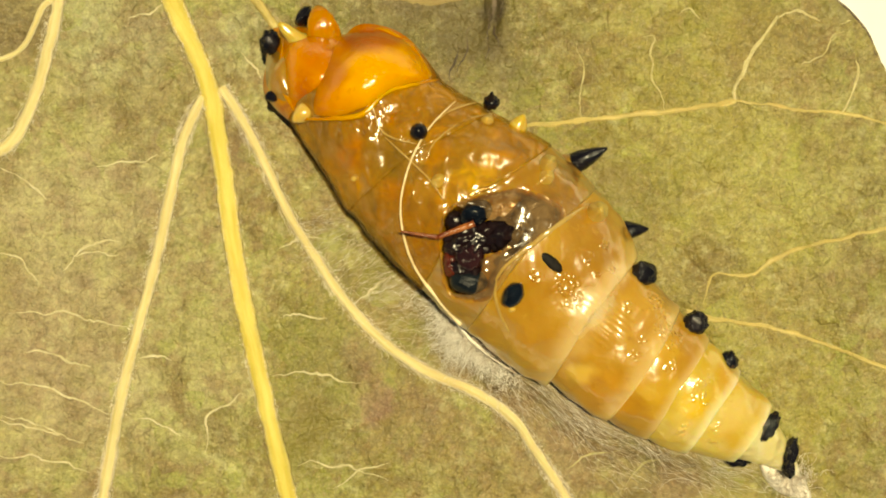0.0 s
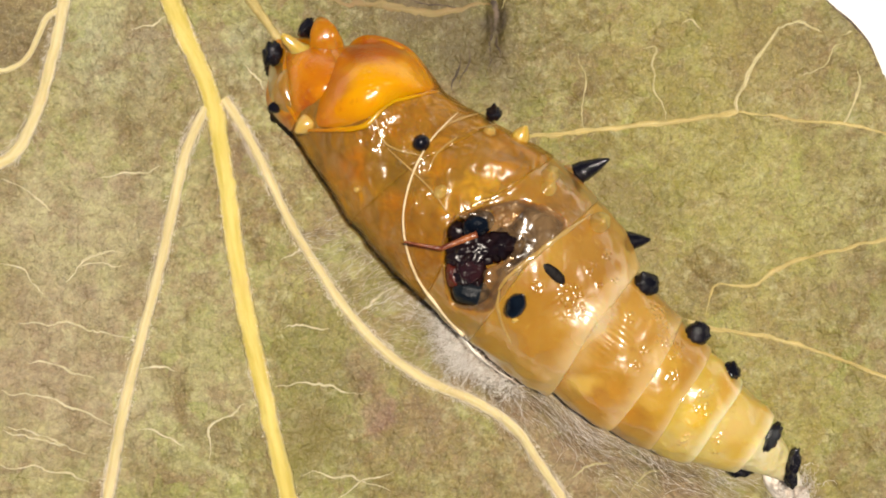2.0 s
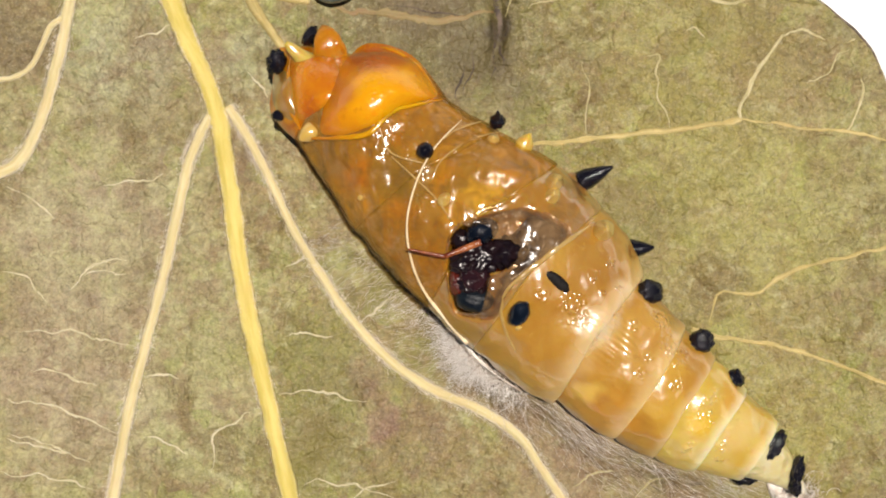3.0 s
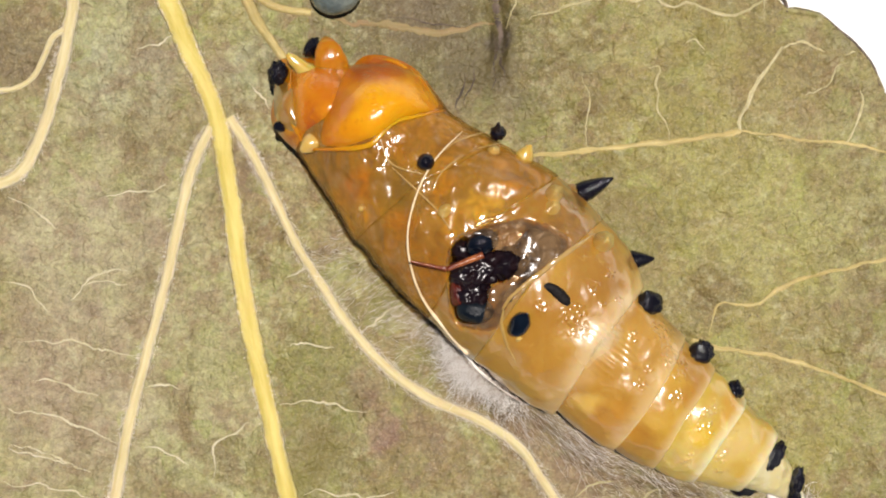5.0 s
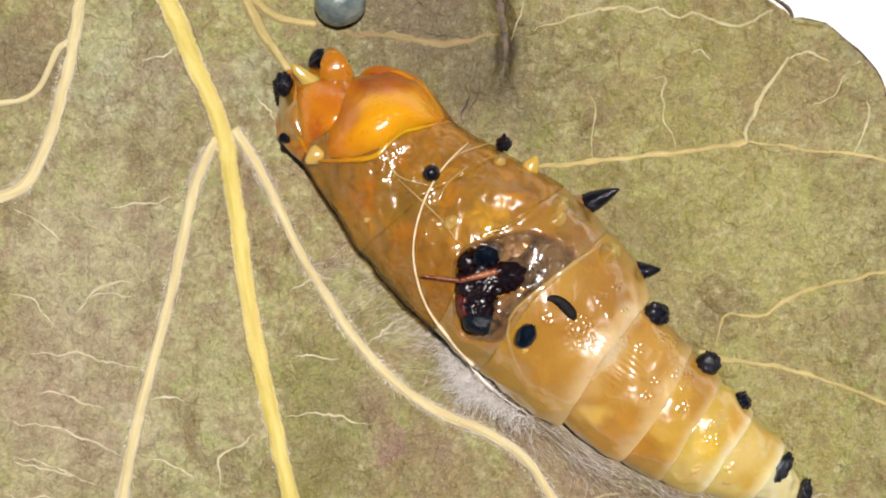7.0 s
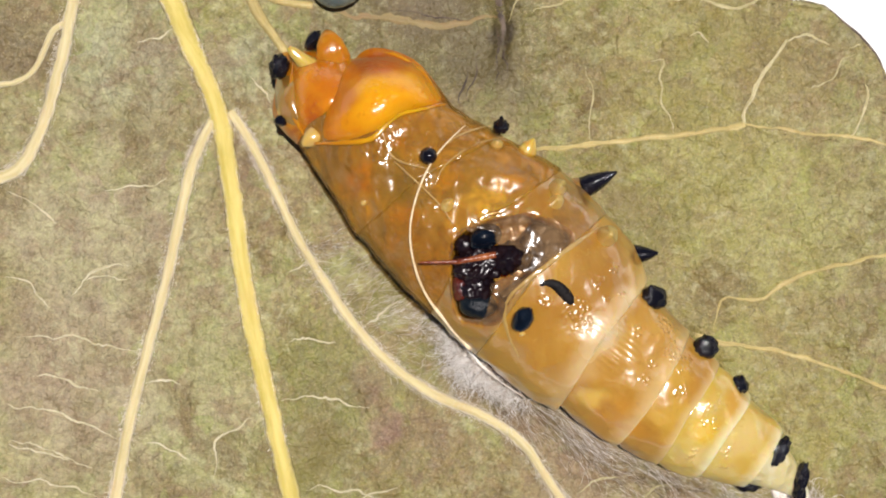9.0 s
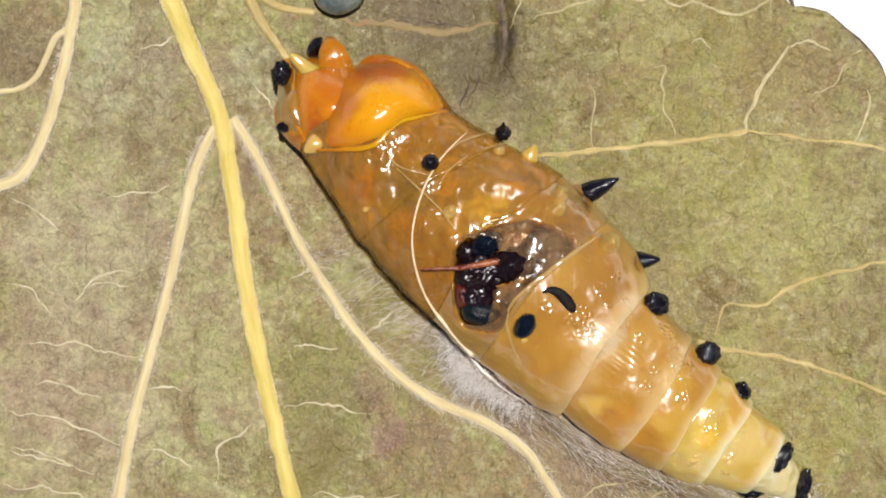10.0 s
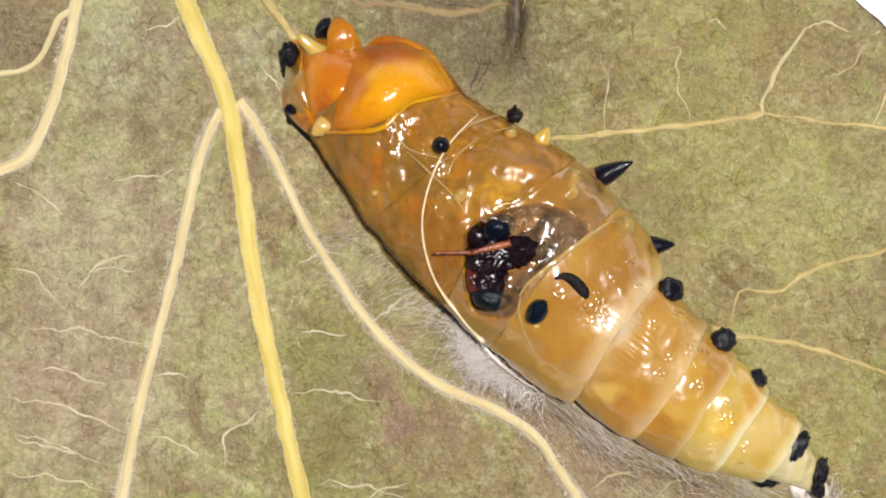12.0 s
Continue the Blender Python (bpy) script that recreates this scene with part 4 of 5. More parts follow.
WINDOW = Outline([(0.11, -0.31), (0.29, 0.69), (1.19, 1.18), (2.64, 1.43), (3.65, 1.04), (4.03, 0.60), (3.17, -0.09), (2.31, -0.85), (1.85, -1.52), (1.64, -2.02), (0.99, -2.11), (0.33, -1.83)])
HOLE = Outline([(0.04, -0.26), (0.15, -1.12), (0.30, -1.83), (0.88, -1.91), (1.31, -1.44), (1.43, -0.81), (1.95, -0.52), (2.41, 0.02), (2.23, 0.38), (1.73, 0.49), (1.41, 0.79), (0.92, 0.92), (0.33, 0.71)], 96, 0.17)


# soft swellings of the wet skin: place, half length and width, turn, height
SWELLS = ((2.05, 2.69, 1.10, 0.44, -8, 0.36), (2.45, 1.94, 0.85, 0.26, 20, 0.16), (-0.06, 4.45, 0.50, 0.36, -30, 0.09), (1.40, 3.50, 0.55, 0.24, -16, 0.16), (0.3, 2.0, 0.8, 0.5, 30, 0.07),
          (-2.7, 2.3, 0.8, 0.5, 60, 0.06), (4.90, -2.35, 1.25, 0.40, 52, 0.13), (4.1, -3.8, 1.1, 0.35, 55, 0.08), (7.20, -2.40, 0.80, 0.36, 50, 0.24), (6.1, -0.6, 0.9, 0.3, 48, 0.10), (8.9, -4.6, 0.7, 0.3, 48, 0.14))


def swell_at(x, y):
    high = 0.0
    for sx, sy, rx, ry, turn, h in SWELLS:
        dx, dy = x - sx, y - sy
        if abs(dx) + abs(dy) < 4:
            c, d = math.cos(radians(turn)), math.sin(radians(turn))
            high += h * math.exp(-((dx * c + dy * d) / rx) ** 2 - ((dy * c - dx * d) / ry) ** 2)
    return high


def section(s0, s1, shrink0=0.985, shrink1=0.99, swell=0.03, rings=30, n=144, cap=False, tail=False, level=0.0):
    """A ring of the body between two slanting borders, each (at its left, middle, right side)."""
    v, f = [], []
    for i in range(rings + 1):
        t = i / rings
        for j in range(n):
            a = 2 * math.pi * j / n
            e = math.cos(a)
            k0 = np.interp(e, (-1, 0, 1), s0)
            k1 = np.interp(e, (-1, 0, 1), s1)
            s = k0 + (k1 - k0) * t
            c, w, h, z = along(s)
            if level:
                _, w, h, z = along(s - level * (s - k0))
            fit = (shrink0 + (shrink1 - shrink0) * t) + swell * math.sin(math.pi * t) ** 0.7
            if cap:
                x = min(1.0, max(0.0, (s - k0) / 1.0))
                fit *= math.sqrt(max(0.0, 1 - (1 - x) ** 2)) if x < 1 else 1
            if tail:
                fit *= math.sqrt(max(0.0, 1 - t ** 6))
            p = body_xy(s, c + w * e * fit)
            zz = z + h * math.sin(a) * fit
            q = Vector((p[0], p[1], zz))
            bump = 0.10 * noise.noise(q * 0.7) + 0.05 * noise.noise(q * 1.7) + 0.045 * math.sin(s * 5.2 + 4 * noise.noise(q * 0.5)) * max(0.0, noise.noise(q * 0.45 + Vector((7, 0, 0))) + 0.2)
            x, y, zz = p[0] + AXIS_N[0] * e * bump, p[1] + AXIS_N[1] * e * bump, zz + math.sin(a) * bump
            if math.sin(a) > 0:
                zz += swell_at(x, y)
                r = WINDOW.r(x, y)
                if r < 1.0:
                    u = min(1.0, (1.0 - r) / 0.16)
                    ss, oo = body_so(x, y)
                    deep = 2.0
                    zz -= deep * u * u * (3 - 2 * u)
            v.append((x, y, zz))
    for i in range(rings):
        for j in range(n):
            k = (j + 1) % n
            f.append((i * n + j, i * n + k, (i + 1) * n + k, (i + 1) * n + j))
    f.append(tuple(range(n))[::-1])
    f.append(tuple(rings * n + j for j in range(n)))
    return v, f


def plate(outline, lift=0.0, bulge=0.3, inner=0.0, rings=16, n=96, power=2.0, sink=0.06, rough=0.02):
    """A raised plate on the body; with inner, a ring round a hole."""
    v, f = [], []
    for i in range(rings + 1):
        t = i / rings
        for j in range(n):
            a = 2 * math.pi * j / n
            x, y = outline.at(a, 0.001 + 0.999 * t)
            z = top(x, y) + lift + bulge * (1 - t ** power) - sink * t ** 8
            z += rough * noise.noise(Vector((x, y, 0)) * 2.0)
            v.append((x, y, z))
    for i in range(rings):
        for j in range(n):
            k = (j + 1) % n
            f.append((i * n + j, (i + 1) * n + j, (i + 1) * n + k, i * n + k))
    return v, f


def film(outer, hole, lift, n=120, rings=22):
    """Clear skin between the rim of a hole and the rim of the window."""
    v, f = [], []
    for j in range(n):
        a = 2 * math.pi * j / n
        inner = np.array(hole.at(a, 1.0))
        d = inner - outer.mid
        b = math.atan2(d[1], d[0])
        da = np.array((math.cos(a), math.sin(a)))
        k = 0.0
        while outer.r(*(inner + da * k)) < 1.03 and k < 8:
            k += 0.04
        for i in range(rings + 1):
            t = i / rings
            x, y = inner + da * k * t
            q = Vector((x, y, 0))
            z = top(x, y) + lift * (1 - t ** 3) + 0.05 * noise.noise(q * 1.1) - 0.10 * (1 - t) ** 8
            v.append((x, y, z))
    w = rings + 1
    for j in range(n):
        k = (j + 1) % n
        for i in range(rings):
            f.append((j * w + i, j * w + i + 1, k * w + i + 1, k * w + i))
    return v, f


pupa = thing("butterfly_pupa", 0.0, 0.0, 0.0, "glossy amber butterfly pupa with black spines, torn open on its side", "pupa")
BORDERS = [
    (-0.85, -0.85, -0.85),
    (1.80, 1.69, 1.59),
    (5.35, 5.91, 7.16),
    (9.52 - 0.6, 8.36, 9.38),
    (10.95, 10.75, 11.45),
    (14.27, 13.72, 13.96),
    (16.65, 16.43, 16.20),
    (18.16, 17.70, 17.69),
    (19.57, 19.21, 19.29),
    (21.12, 20.96, 20.91),
    (23.5, 23.5, 23.5),
]


def segment(name, b0, b1, material, label="", rings=30, **kw):
    """A body ring that remembers how far back each of its points lies, for its pale rear rim."""
    ob = part(name, section(BORDERS[b0], BORDERS[b1], rings=rings, **kw), material, pupa, label)
    values = np.repeat(np.linspace(0, 1, rings + 1), 144)
    ob.data.attributes.new("rear", "FLOAT", "POINT").data.foreach_set("value", values)
    return ob


pupa_head = segment("head", 0, 1, ORANGE, "orange head capsule", 26, shrink0=1.0, shrink1=0.95, swell=0.03, cap=True)
segment("tissue", 1, 2, CORE, "mottled orange tissue under the clear skin", 40, shrink0=0.925, shrink1=0.97, swell=0.0)
segment("tissue", 2, 3, CORE, "mottled yellow tissue under the clear skin", 30, shrink0=0.96, shrink1=0.97, swell=0.0)
segment("thorax", 1, 2, GLASSY, "clear amber thorax and wing case", 50, shrink0=0.95, shrink1=1.0, swell=0.01)
segment("thorax", 2, 3, GLASSY, "clear wrinkled amber thorax", 40, shrink0=0.99, shrink1=1.0, swell=0.012)
segment("abdomen_segment", 3, 4, AMBER, "clear amber segment with a torn window", 40, shrink0=0.985, shrink1=0.99, swell=0.012)
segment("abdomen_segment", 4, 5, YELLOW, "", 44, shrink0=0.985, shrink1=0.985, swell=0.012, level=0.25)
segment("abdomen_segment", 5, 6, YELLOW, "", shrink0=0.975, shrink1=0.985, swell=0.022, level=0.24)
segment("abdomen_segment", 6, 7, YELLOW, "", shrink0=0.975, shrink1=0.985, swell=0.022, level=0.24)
segment("abdomen_segment", 7, 8, PALE, "", shrink0=0.975, shrink1=0.985, swell=0.022, level=0.24)
segment("abdomen_segment", 8, 9, PALE, "", shrink0=0.975, shrink1=0.985, swell=0.022, level=0.24)
pupa_tail = segment("tail", 9, 10, CREAM, "cream tail tip with black bands", 24, shrink0=0.96, shrink1=0.8, swell=0.03, tail=True)

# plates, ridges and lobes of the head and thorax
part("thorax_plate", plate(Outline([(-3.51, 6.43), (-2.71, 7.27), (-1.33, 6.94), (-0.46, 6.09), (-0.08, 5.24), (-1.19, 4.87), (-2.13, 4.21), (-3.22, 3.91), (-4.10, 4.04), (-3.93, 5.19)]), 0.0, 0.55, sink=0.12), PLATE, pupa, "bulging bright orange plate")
part("face_plate", plate(Outline([(-5.44, 6.75), (-4.82, 7.28), (-3.85, 6.82), (-3.44, 6.07), (-3.67, 5.26), (-4.29, 4.73), (-5.01, 4.51), (-5.20, 5.56)]), 0.0, 0.34, sink=0.10), ORANGE, pupa_head)
part("eye_cap", plate(Outline([(-5.79, 6.32), (-5.23, 6.18), (-5.04, 5.26), (-5.01, 4.51), (-5.50, 4.43), (-5.85, 4.86), (-6.04, 5.74)]), 0.0, 0.25), AMBER, pupa_head, "olive amber eye cap")


def ridge(points, r, material, lift=0.0, flat=0.4, n=60, name="ridge"):
    pts = [(x, y, top(x, y) + lift) for x, y in curve_points(points, n)]
    return part(name, tube(pts, [r * 0.4, r, r * 0.9, r * 0.4], 10, flat, 3.0, 0.45), material, pupa)


ridge([(-5.30, 6.80), (-5.28, 5.76), (-5.14, 4.80), (-4.84, 4.17)], 0.11, ORANGE, 0.05)
ridge([(-2.37, 7.10), (-1.63, 6.91), (-0.83, 6.24), (-0.26, 5.31)], 0.10, ORANGE, 0.02)
ridge([(-4.85, 3.87), (-3.61, 3.81), (-2.47, 3.92), (-1.73, 4.63), (-1.00, 4.88), (0.02, 5.20)], 0.09, PLATE, 0.02)
ridge([(-1.73, 3.18), (-0.99, 2.49), (-0.25, 1.75), (0.34, 0.89)], 0.032, LINE, 0.04)
ridge([(-2.13, 4.16), (-1.73, 3.29), (-0.59, 2.91)], 0.032, LINE, 0.04)
ridge([(3.19, 2.18), (2.10, 1.69), (1.19, 1.36), (0.43, 0.92)], 0.07, LINE, 0.03)
ridge([(4.91, 1.03), (3.91, 0.38), (2.99, -0.31), (2.18, -0.97), (1.85, -1.43)], 0.085, LINE, 0.04, 0.5)
ridge([(1.88, -1.43), (1.85, -1.98), (2.09, -2.73), (2.71, -3.79)], 0.05, LINE, 0.03, 0.5)
ridge([(1.46, 4.53), (0.30, 4.00), (-0.53, 3.28)], 0.036, LINE, 0.04)
ridge([(1.91, 4.09), (0.85, 3.72), (-0.07, 3.04), (-0.40, 2.39)], 0.032, LINE, 0.04)


def horn(name, a, b, r, material, label="", bend=(0, 0, 0), rough=0.15):
    a, b = np.array(a), np.array(b)
    pts = [a + (b - a) * t + np.array(bend) * math.sin(math.pi * t) for t in np.linspace(0, 1, 12)]
    return part(name, tube(pts, [r, r * 1.02, r * 0.85, r * 0.55, r * 0.16], 14, 1.0, 1.0, rough), material, pupa, label)


part("horn", tube([np.array((-4.61, 6.47, 1.90)) * (1 - t) + np.array((-5.39, 7.18, 2.20)) * t for t in np.linspace(0, 1, 12)], [0.42, 0.34, 0.26, 0.21, 0.18, 0.08], 14, 1.0, 1.0, 0.15), PALE, pupa_head, "blunt yellow horn on the head")
part("flap", tube([(a[0], a[1], 1.75 + 0.35 * math.sin(3 * t)) for t, a in zip(np.linspace(0, 1, 24), curve_points([(-3.76, 6.46), (-3.92, 6.98), (-4.04, 7.42), (-4.14, 7.82)], 24))],
                  [0.52, 0.56, 0.55, 0.47, 0.34, 0.08], 18, 0.4, 2.0, 0.2), DULL, pupa_head, "rounded orange flap on the head")
horn("tubercle", (2.60, 3.50, 3.10), (2.86, 4.00, 3.35), 0.30, PALE, "small pointed yellow tubercle")
horn("tubercle", (-4.39, 4.15, 2.90), (-4.83, 3.79, 3.10), 0.34, KNOB, "yellow bump at the wing base")


def cone(name, a, b, r, material, label=""):
    """A thorn with a broad base, slightly hollow flanks and a blunt tip."""
    a, b = np.array(a), np.array(b)
    pts = [a + (b - a) * t for t in np.linspace(0, 1, 14)]
    return part(name, tube(pts, [r, r * 0.96, r * 0.74, r * 0.46, r * 0.12], 14, 1.0, 1.0, 0.12), material, pupa, label)


# black spines
def spine_bead(px, py, pz, r, tip, label=""):
    """A warty black base with a small point leaning along tip."""
    base = blob(px, py, pz, r, r * 0.92, r * 0.85, 20, 0.28, 2.6, px)
    path = [(px + tip[0] * t, py + tip[1] * t, pz + tip[2] * t) for t in np.linspace(0, 1, 8)]
    point = tube(path, [r * 0.75, r * 0.62, r * 0.40, r * 0.30, r * 0.12], 10, 1.0, 2.0, 0.3)
    return part("spine", joined([base, point]), BLACK, pupa, label)


spine_bead(*(1.76, 4.37, 3.60), 0.27, (0.0, 0.30, 0.5))
spine_bead(*(6.86, -1.29, 2.90), 0.46, (-0.10, 0.42, 0.3))
spine_bead(*(8.68, -2.96, 2.50), 0.43, (0.05, 0.40, 0.3))
spine_bead(*(9.86, -4.27, 2.10), 0.36, (0.10, 0.36, 0.25))
cone("spine", (4.58, 2.42, 2.60), (5.66, 2.92, 2.95), 0.36, BLACK, "sharp black thorn")
cone("spine", (6.20, 0.14, 2.36), (7.09, 0.22, 2.60), 0.34, BLACK, "sharp black thorn")


part("tubercle", blob(4.30, 2.32, 2.50, 0.50, 0.42, 0.45, 35, 0.15, 2, 3), AMBER, pupa, "fleshy amber foot of a thorn")
part("tubercle", blob(6.02, 0.12, 2.35, 0.42, 0.38, 0.40, 10, 0.15, 2, 5), YELLOW, pupa, "fleshy amber foot of a thorn")


def studs():
    x, y = (-0.62, 3.34)
    part("spine", blob(x, y, top(x, y) + 0.14, 0.29, 0.28, 0.32, 0, 0.06, 2, 1), BLACK, pupa, "round black bead spine")
    x, y = (2.41, -1.90)
    part("spine", blob(x, y, top(x, y) + 0.12, 0.46, 0.32, 0.34, 55, 0.18, 2, 3), EYE, pupa, "blue-black oval bead spine")
    x, y = (-5.64, 4.71)
    part("spot", blob(x, y, top(x, y) + 0.22, 0.24, 0.19, 0.16, 0, 0.15, 2, 5), BLACK, pupa_head, "black spot on the eye cap")
    x, y, z = (-5.78, 6.61, 1.50)
    part("spine", blob(x, y, z, 0.34, 0.42, 0.4, 0, 0.45, 3, 7), BLACK, pupa_head, "warty black lump on the head")
    # small black lump close to the left of the flap
    x, y, z = (-4.66, 7.55, 1.20)
    part("spine", blob(x, y, z, 0.22, 0.40, 0.4, -30, 0.25, 2, 9), BLACK, pupa_head, "black lump on the head")
    for x, y, z, rx, ry, turn in ((*(11.33, -6.63, 1.55), 0.25, 0.58, -34), (*(12.27, -7.56, 1.00), 0.20, 0.54, -14), (*(10.63, -7.85, 0.65), 0.44, 0.20, 15), (*(12.22, -8.10, 0.80), 0.2, 0.34, 10)):
        part("band", blob(x, y, z, rx * 1.12, ry * 1.05, 0.32, turn, 0.30, 2.6, x, 40, 24), BLACK, pupa_tail, "black band on the tail")
    for (x, y), r, h in (((1.60, 3.74), 0.24, 0.24), ((3.56, 2.30), 0.36, 0.50), ((3.49, 1.85), 0.30, 0.30), ((5.18, 0.74), 0.42, 0.56), ((0.02, 1.74), 0.26, 0.22)):
        part("tubercle", blob(x, y, top(x, y) - 0.02, r, r * 0.85, h * 1.25, 40, 0.10, 2, x, peak=0.6, lean=(0.05, 0.04)), KNOB, pupa, "small yellow tubercle")
    for (x, y), r in (((3.41, -3.02), 0.17), ((2.42, -2.39), 0.14), ((-2.68, 1.88), 0.17), ((7.21, -6.23), 0.16), ((8.27, -6.12), 0.18)):
        part("spot", blob(x, y, top(x, y) - 0.09, r, r * 0.7, 0.15, 20, 0.2, 2, x), KNOB, pupa, "pale raised spot")


studs()


part("inner_skin", film(WINDOW, HOLE, 0.10), FILM, pupa, "clear wet skin round the torn hole")


# silk girdle over the pupa and silk pad on the leaf
girdle_xy = curve_points([(0.58, 4.42), (-0.17, 3.61), (-0.71, 2.76), (-1.10, 1.66), (-1.21, 0.66), (-1.03, -0.35), (-0.63, -1.29), (0.11, -2.23), (0.77, -2.96)], 90)
girdle = part("silk_girdle", tube([(x, y, top(x, y) + 0.09) for x, y in girdle_xy], [0.02, 0.032, 0.036, 0.045, 0.10], 8, 0.9, 1, 0.4), THREAD)
tagged(girdle, "thin pale silk girdle thread round the amber pupa", "silk thread")


def silk_anchor():
    """Fibres that run from the girdle's end down to the leaf, thick in the middle."""
    rng = random.Random(23)
    rim = curve_points([(-0.80, -1.36, 2.30), (-0.04, -2.28, 2.20), (0.69, -3.06, 2.00), (1.28, -3.69, 1.80), (2.06, -4.29, 1.60), (3.03, -4.88, 1.50)], 120)
    geos = [tube([(p[0], p[1], p[2]) for p in rim[:84]], [0.01, 0.03, 0.045, 0.035, 0.01], 8, 0.6, 3.0, 1.0)]
    for k in range(700):
        i = min(119, max(0, int(rng.gauss(66, 22))))
        thick = math.exp(-((i - 68) / 22) ** 2)
        out = 0.12 + abs(rng.gauss(0, 0.10 + 0.27 * thick))
        x, y = rim[i][0] - 0.70 * out, rim[i][1] - 0.72 * out
        geos.append(hair(x, y, leaf_z(x, y) + rng.uniform(0.15, 0.5) + 0.9 * max(0.0, 1 - out / 0.5), rng.gauss(3.9, 0.8), rng.uniform(0.3, 1.1), 0.05, 0.006, rng.uniform(-0.35, 0.35), rng))
    ob = part("silk_anchor", joined(geos), WEB)
    v, f = [], []
    for i in range(30, 112):
        x, y, z = rim[i]
        reach = 0.06 + 0.50 * math.exp(-((i - 66) / 13) ** 2) * (0.75 + 0.5 * noise.noise(Vector((i * 0.35, 0, 3))))
        for j in range(9):
            t = j / 8
            px, py = x - 0.70 * (0.05 + reach * t), y - 0.72 * (0.05 + reach * t)
            pz = leaf_z(px, py) + 0.10 + 1.50 * (1 - t) ** 2 + 0.08 * noise.noise(Vector((px, py, 0)) * 3.5)
            v.append((px, py, pz))
    for i in range(81):
        for j in range(8):
            a = i * 9 + j
            f.append((a, a + 1, a + 10, a + 9))
    sheet = part("silk_sheet", (v, f), BUTTON)
    tagged(sheet, "matted white silk sheet between pupa and leaf", "silk")
    sheet.modifiers.new("thickness", "SOLIDIFY").thickness = 0.00003
    tagged(ob, "white silk web where the girdle meets the leaf", "silk", kind="stuff")


silk_anchor()


def silk_pad():
    rng = random.Random(11)
    geos = []
    arch = curve_points(ARCH, 300)
    spots = curve_points([(-4.48, 0.42), (-2.88, -0.78), (-1.48, -1.98), (-0.28, -2.98), (1.32, -3.98), (2.92, -5.18), (4.52, -6.38), (6.52, -7.38), (8.52, -8.18), (10.92, -8.78)], 300)
    for k in range(4600):
        i = int(299 * rng.random())
        t = spots[min(299, i + 1)] - spots[max(0, i - 1)]
        a0 = math.atan2(t[1], t[0])
        off = rng.gauss(0.10, 0.62) if i > 110 else rng.gauss(0.0, 0.75)
        x, y = spots[i][0] - math.sin(a0) * off, spots[i][1] + math.cos(a0) * off
        lay = noise.noise(Vector((x * 0.7, y * 0.7, 3)))
        if lay + 0.25 * off < rng.uniform(-0.5, 0.45):
            continue
        fan = -0.25 + 0.55 * noise.noise(Vector((x * 0.5, y * 0.5, 17)))
        way = a0 + (fan + rng.gauss(0, 0.16) if i > 110 else 1.15 + fan + rng.gauss(0, 0.40)) + (math.pi if rng.random() < 0.5 else 0)
        long = rng.uniform(0.4, 1.7) if i > 110 else rng.uniform(0.25, 0.8)
        geos.append(hair(x, y, leaf_z(x, y) + rng.uniform(0.02, 0.10), way, long, 0.06, rng.uniform(0.003, 0.006), rng.gauss(0, 0.22), rng))
    ob = part("silk_fibres", joined(geos), SILK)
    tagged(ob, "loose tangle of white silk fibres spun on the leaf", "silk", kind="stuff")
    geos = []
    path = curve_points([(-0.24, -2.30), (0.32, -3.02), (0.96, -3.66), (1.68, -4.30), (2.62, -4.86)], 60)
    for k in range(500):
        i = min(59, max(0, int(rng.gauss(33, 14))))
        off = abs(rng.gauss(0, 0.30))
        x, y = path[i][0] - 0.6 * off + 0.12, path[i][1] - 0.75 * off + 0.12
        z = leaf_z(x, y) + 0.05 + 1.9 * math.exp(-((off + 0.05) / 0.24) ** 2) * rng.uniform(0.2, 1.0)
        geos.append(hair(x, y, z, rng.uniform(0, 6.3), rng.uniform(0.2, 0.7), 0.12, 0.010, rng.uniform(-0.9, 0.9), rng))
    for k in range(260):
        x, y = (12.48, -8.54)
        x, y = x + rng.gauss(0, 0.35), y + rng.gauss(-0.1, 0.28)
        geos.append(hair(x, y, rng.uniform(0.0, 0.45), rng.uniform(0, 6.3), rng.uniform(0.2, 0.8), 0.12, 0.010, rng.uniform(-0.9, 0.9), rng))
    ob = part("silk_pad", joined(geos), SILK)
    tagged(ob, "dense white silk pad anchoring the pupa to the leaf", "silk", kind="stuff")
    x, y = (12.32, -8.62)
    pad = part("silk_button", blob(x, y, -0.15, 1.05, 0.5, 0.42, -35, 0.2, 1.6, 3, 48, 30), BUTTON)
    tagged(pad, "pale silk button holding the tail tip", "silk")


silk_pad()

# ---------------------------------------------------------------- grey-blue bead on the leaf
x, y = (-3.88, 9.66)
bead = part("bead", blob(x, y, leaf_z(x, y) + 0.62, 0.92, 0.86, 0.80, 10, 0.05, 1.5, 2), BEAD)
tagged(bead, "glossy grey-blue round bead lying on the leaf", "bead")

# ---------------------------------------------------------------- wasp inside the pupa
wasp = thing("parasitoid_wasp", *(1.22, -0.44, 4.20), "black parasitoid wasp with reddish antenna, breaking out of the pupa", "wasp")


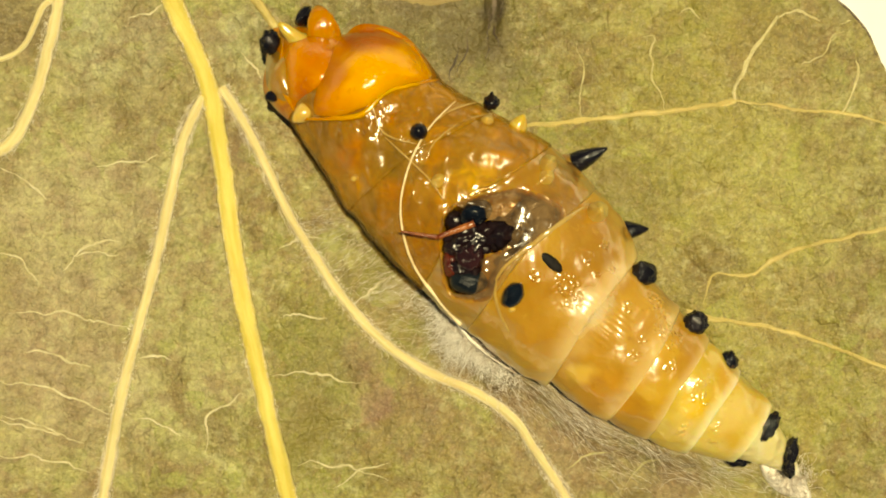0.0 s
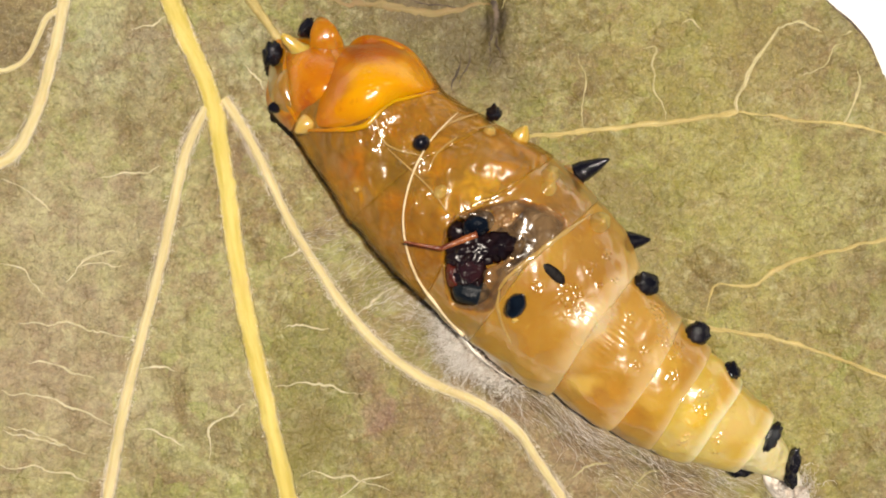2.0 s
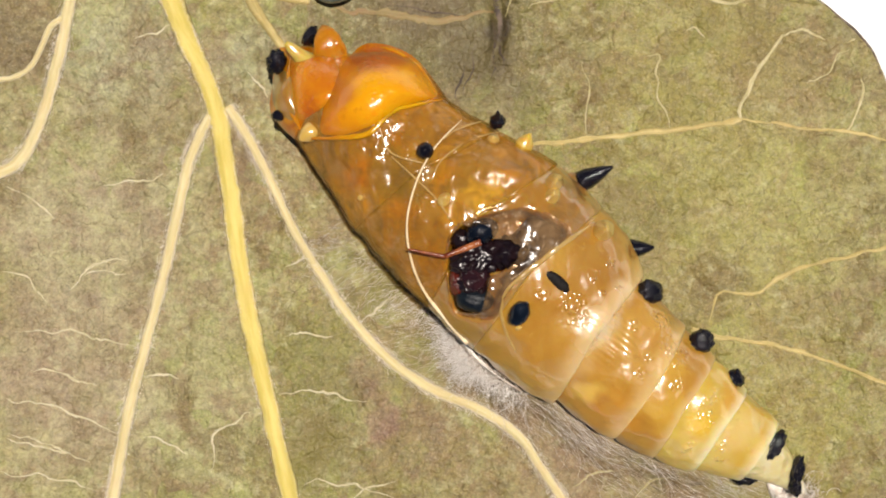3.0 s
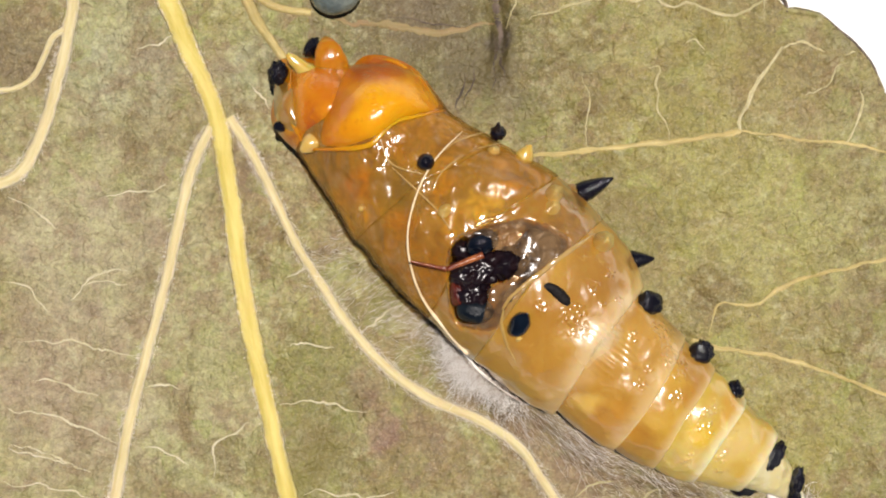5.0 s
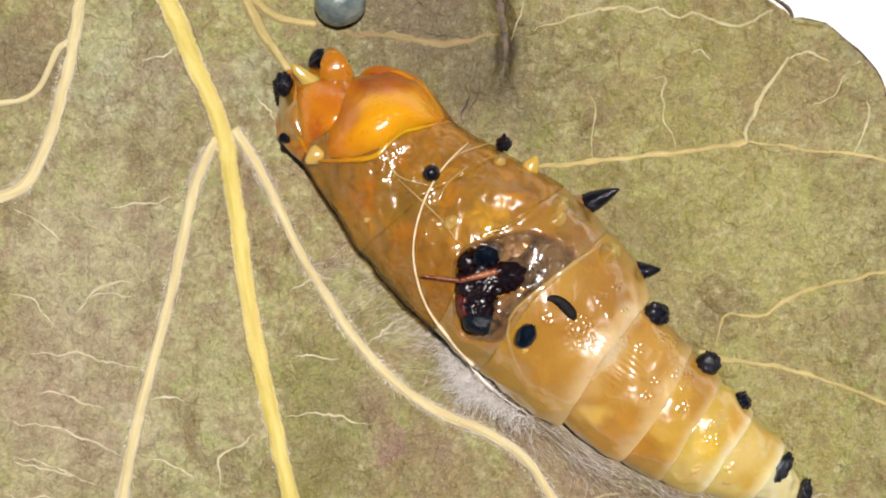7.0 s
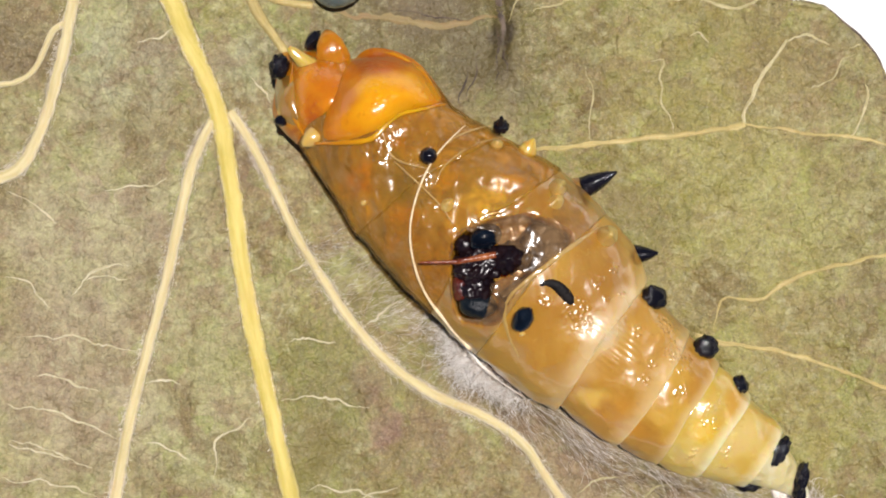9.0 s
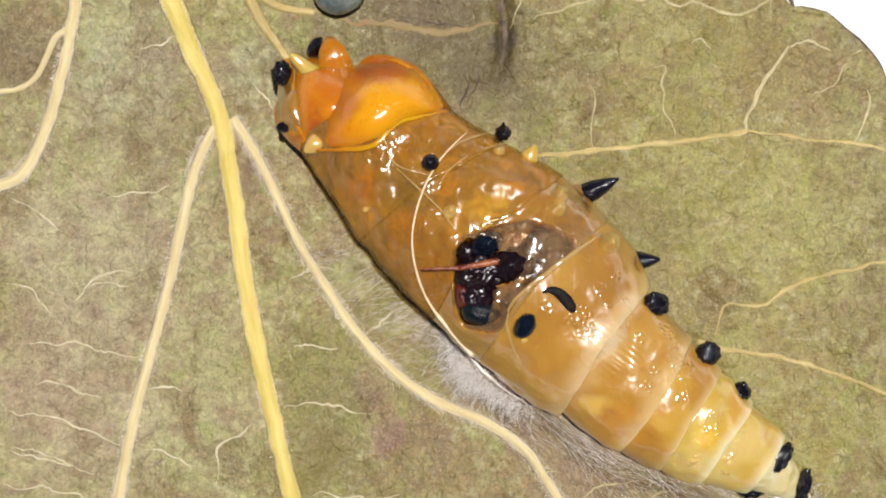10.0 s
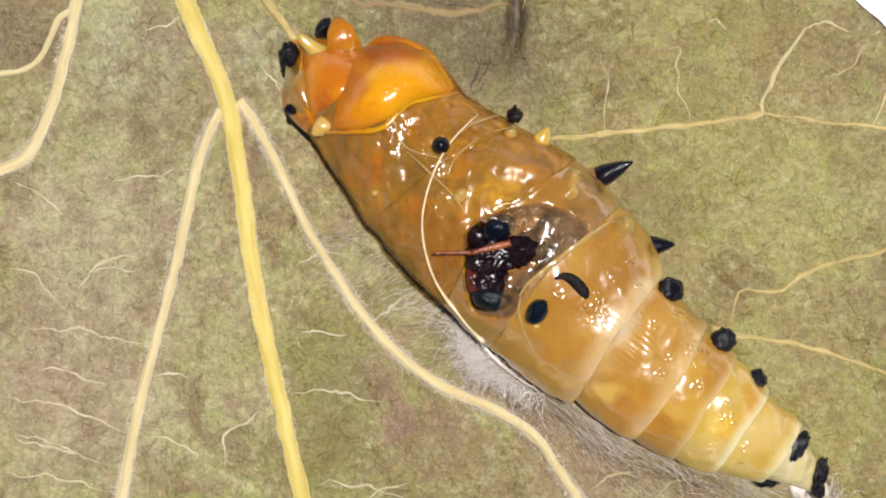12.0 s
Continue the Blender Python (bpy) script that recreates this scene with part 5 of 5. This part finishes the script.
def wasp_parts():
    x, y, z = (1.02, -0.20, 4.75)
    head = part("head", joined([blob(x, y, z, 0.85, 0.62, 0.55, 20, 0.34, 3.0, 2, 60, 36), blob(x - 0.12, y - 0.75, z - 0.12, 0.55, 0.62, 0.45, 0, 0.32, 3.0, 5, 50, 30)]), WASP, wasp, "black wrinkled head")
    x, y, z = (1.20, 0.71, 5.00)
    part("eye", blob(x, y, z, 0.58, 0.40, 0.42, 25, 0.03, 2, 1, 32, 18), EYE, head, "blue-black compound eye")
    x, y, z = (0.99, -1.48, 4.62)
    part("eye", blob(x, y, z, 0.62, 0.44, 0.42, -5, 0.10, 2, 4, 32, 18), DULL_EYE, head, "blue-black compound eye")
    x, y, z = (2.02, 0.05, 4.90)
    part("thorax", blob(x, y, z, 0.62, 0.50, 0.45, 20, 0.30, 2.6, 6, 32, 18), WASP, wasp, "black pitted thorax")
    x, y, z = (0.40, -0.93, 4.62)
    part("mandible", blob(x, y, z, 0.24, 0.46, 0.34, 12, 0.3, 2, 8), MANDIBLE, head, "dark red mandible")
    x, y, z = (0.51, 0.47, 4.80)
    part("cheek", blob(x, y, z, 0.32, 0.34, 0.28, 30, 0.35, 3, 3), WASP, head)


wasp_parts()
x, y, z = (2.97, 0.48, 4.30)
part("abdomen", blob(x, y, z - 0.35, 1.15, 0.62, 0.55, 35, 0.25, 1.8, 9, 36, 20), WASP, wasp, "dark abdomen under the clear skin")
FACE = (0.95, -0.53, 4.95)
face = part("face_plate", blob(*FACE, 0.48, 0.50, 0.32, 15, 0.28, 2.2, 3, 36, 22), MAROON, wasp, "shining maroon face plate", pivot=FACE)
ELBOW = (-0.04, -0.11, 5.20)


def rod(a, length, way, r0, r1, rings=14, knots=0):
    pts = [(a[0] + math.cos(way) * length * t, a[1] + math.sin(way) * length * t, a[2]) for t in np.linspace(0, 1, rings)]
    radii = [r0 + (r1 - r0) * t + (0.012 * (i % 2) if knots else 0) for i, t in enumerate(np.linspace(0, 1, rings))]
    return tube(pts, radii, 10, 0.8, 1, 0.12)


scape = part("antenna_base", rod(ELBOW, 1.25, 0.0, 0.085, 0.12), REDBROWN, wasp, "thick red-brown antenna base", pivot=ELBOW)
flagellum = part("antenna_tip", rod(ELBOW, 1.20, math.pi, 0.070, 0.030, 18, 1), REDBROWN, wasp, "thin red-brown antenna tip", pivot=ELBOW)
KNEE = (3.63, -0.70, 5.29)
ARC = [(x - 3.45, y + 1.05) for x, y in ((2.95, -0.88), (3.18, -0.80), (3.44, -0.86), (3.68, -1.04), (3.86, -1.28), (3.97, -1.48))]
leg = part("leg", tube([(KNEE[0] + a, KNEE[1] + b, KNEE[2] - 0.06 * a - 0.22 * max(0.0, a - 0.2)) for a, b in curve_points(ARC, 30)], [0.04, 0.10, 0.15, 0.18, 0.19, 0.17, 0.08], 14, 0.5, 1.0, 0.2), LEG, wasp, "bent black leg seen through the skin", pivot=KNEE)
THIGH = (2.55, -0.52, 5.22)
thigh = part("leg", rod((THIGH[0] - 0.6, THIGH[1], THIGH[2]), 1.2, 0.0, 0.18, 0.15), WASP, wasp, "straight black leg seen through the skin", pivot=THIGH)


# ---------------------------------------------------------------- what moves
def motions():
    """The wasp's antenna, face and legs, in the wasp's own space."""
    base = ORIGIN["parasitoid_wasp"]

    def at(p, rz=0.0, ry=0.0):
        return pose((p[0] - base.x) / 1000, (p[1] - base.y) / 1000, (p[2] - base.z) / 1000, 0, ry, rz)

    bend = ((0.0, 0.00, -0.07, 21, -9), (2.5, 0.02, -0.09, 22, -11), (5.0, 0.08, -0.14, 22, -12), (6.0, 0.22, -0.19, 21, -8), (6.5, 0.26, -0.17, 17, -9),
            (7.5, 0.30, -0.12, 13, -4), (9.0, 0.32, -0.08, 11, 1), (10.5, 0.34, -0.06, 10, 2), (12.0, 0.36, -0.06, 14, 1))
    walk(scape, [(t, at((x, y, 5.38), turn, -2)) for t, x, y, turn, _ in bend])
    walk(flagellum, [(t, at((x, y, 5.38), turn)) for t, x, y, _, turn in bend])
    walk(face, [(0.0, at((1.02, -0.60, 5.00))), (2.5, at((0.98, -0.67, 4.95))), (4.0, at((0.98, -0.71, 4.85))), (6.0, at((1.07, -0.75, 4.35))), (12.0, at((1.07, -0.75, 4.35)))])
    walk(leg, [(0.0, at((3.34, -0.86, 5.28), 10)), (3.0, at((3.38, -0.88, 5.29), 8)), (5.0, at((3.42, -0.92, 5.31), 6)), (6.5, at((3.44, -0.96, 5.33), 2)),
               (9.0, at((3.45, -1.00, 5.36), 0)), (10.5, at((3.45, -1.04, 5.37), -2)), (12.0, at((3.45, -1.05, 5.37), 0))])
    walk(thigh, [(0.0, at((2.57, -0.52, 5.22), 36)), (3.0, at((2.57, -0.52, 5.22), 36)), (5.0, at((2.50, -0.71, 5.20), 38)), (6.2, at((2.24, -0.91, 4.10), 38)), (12.0, at((2.24, -0.91, 4.10), 38))])


motions()
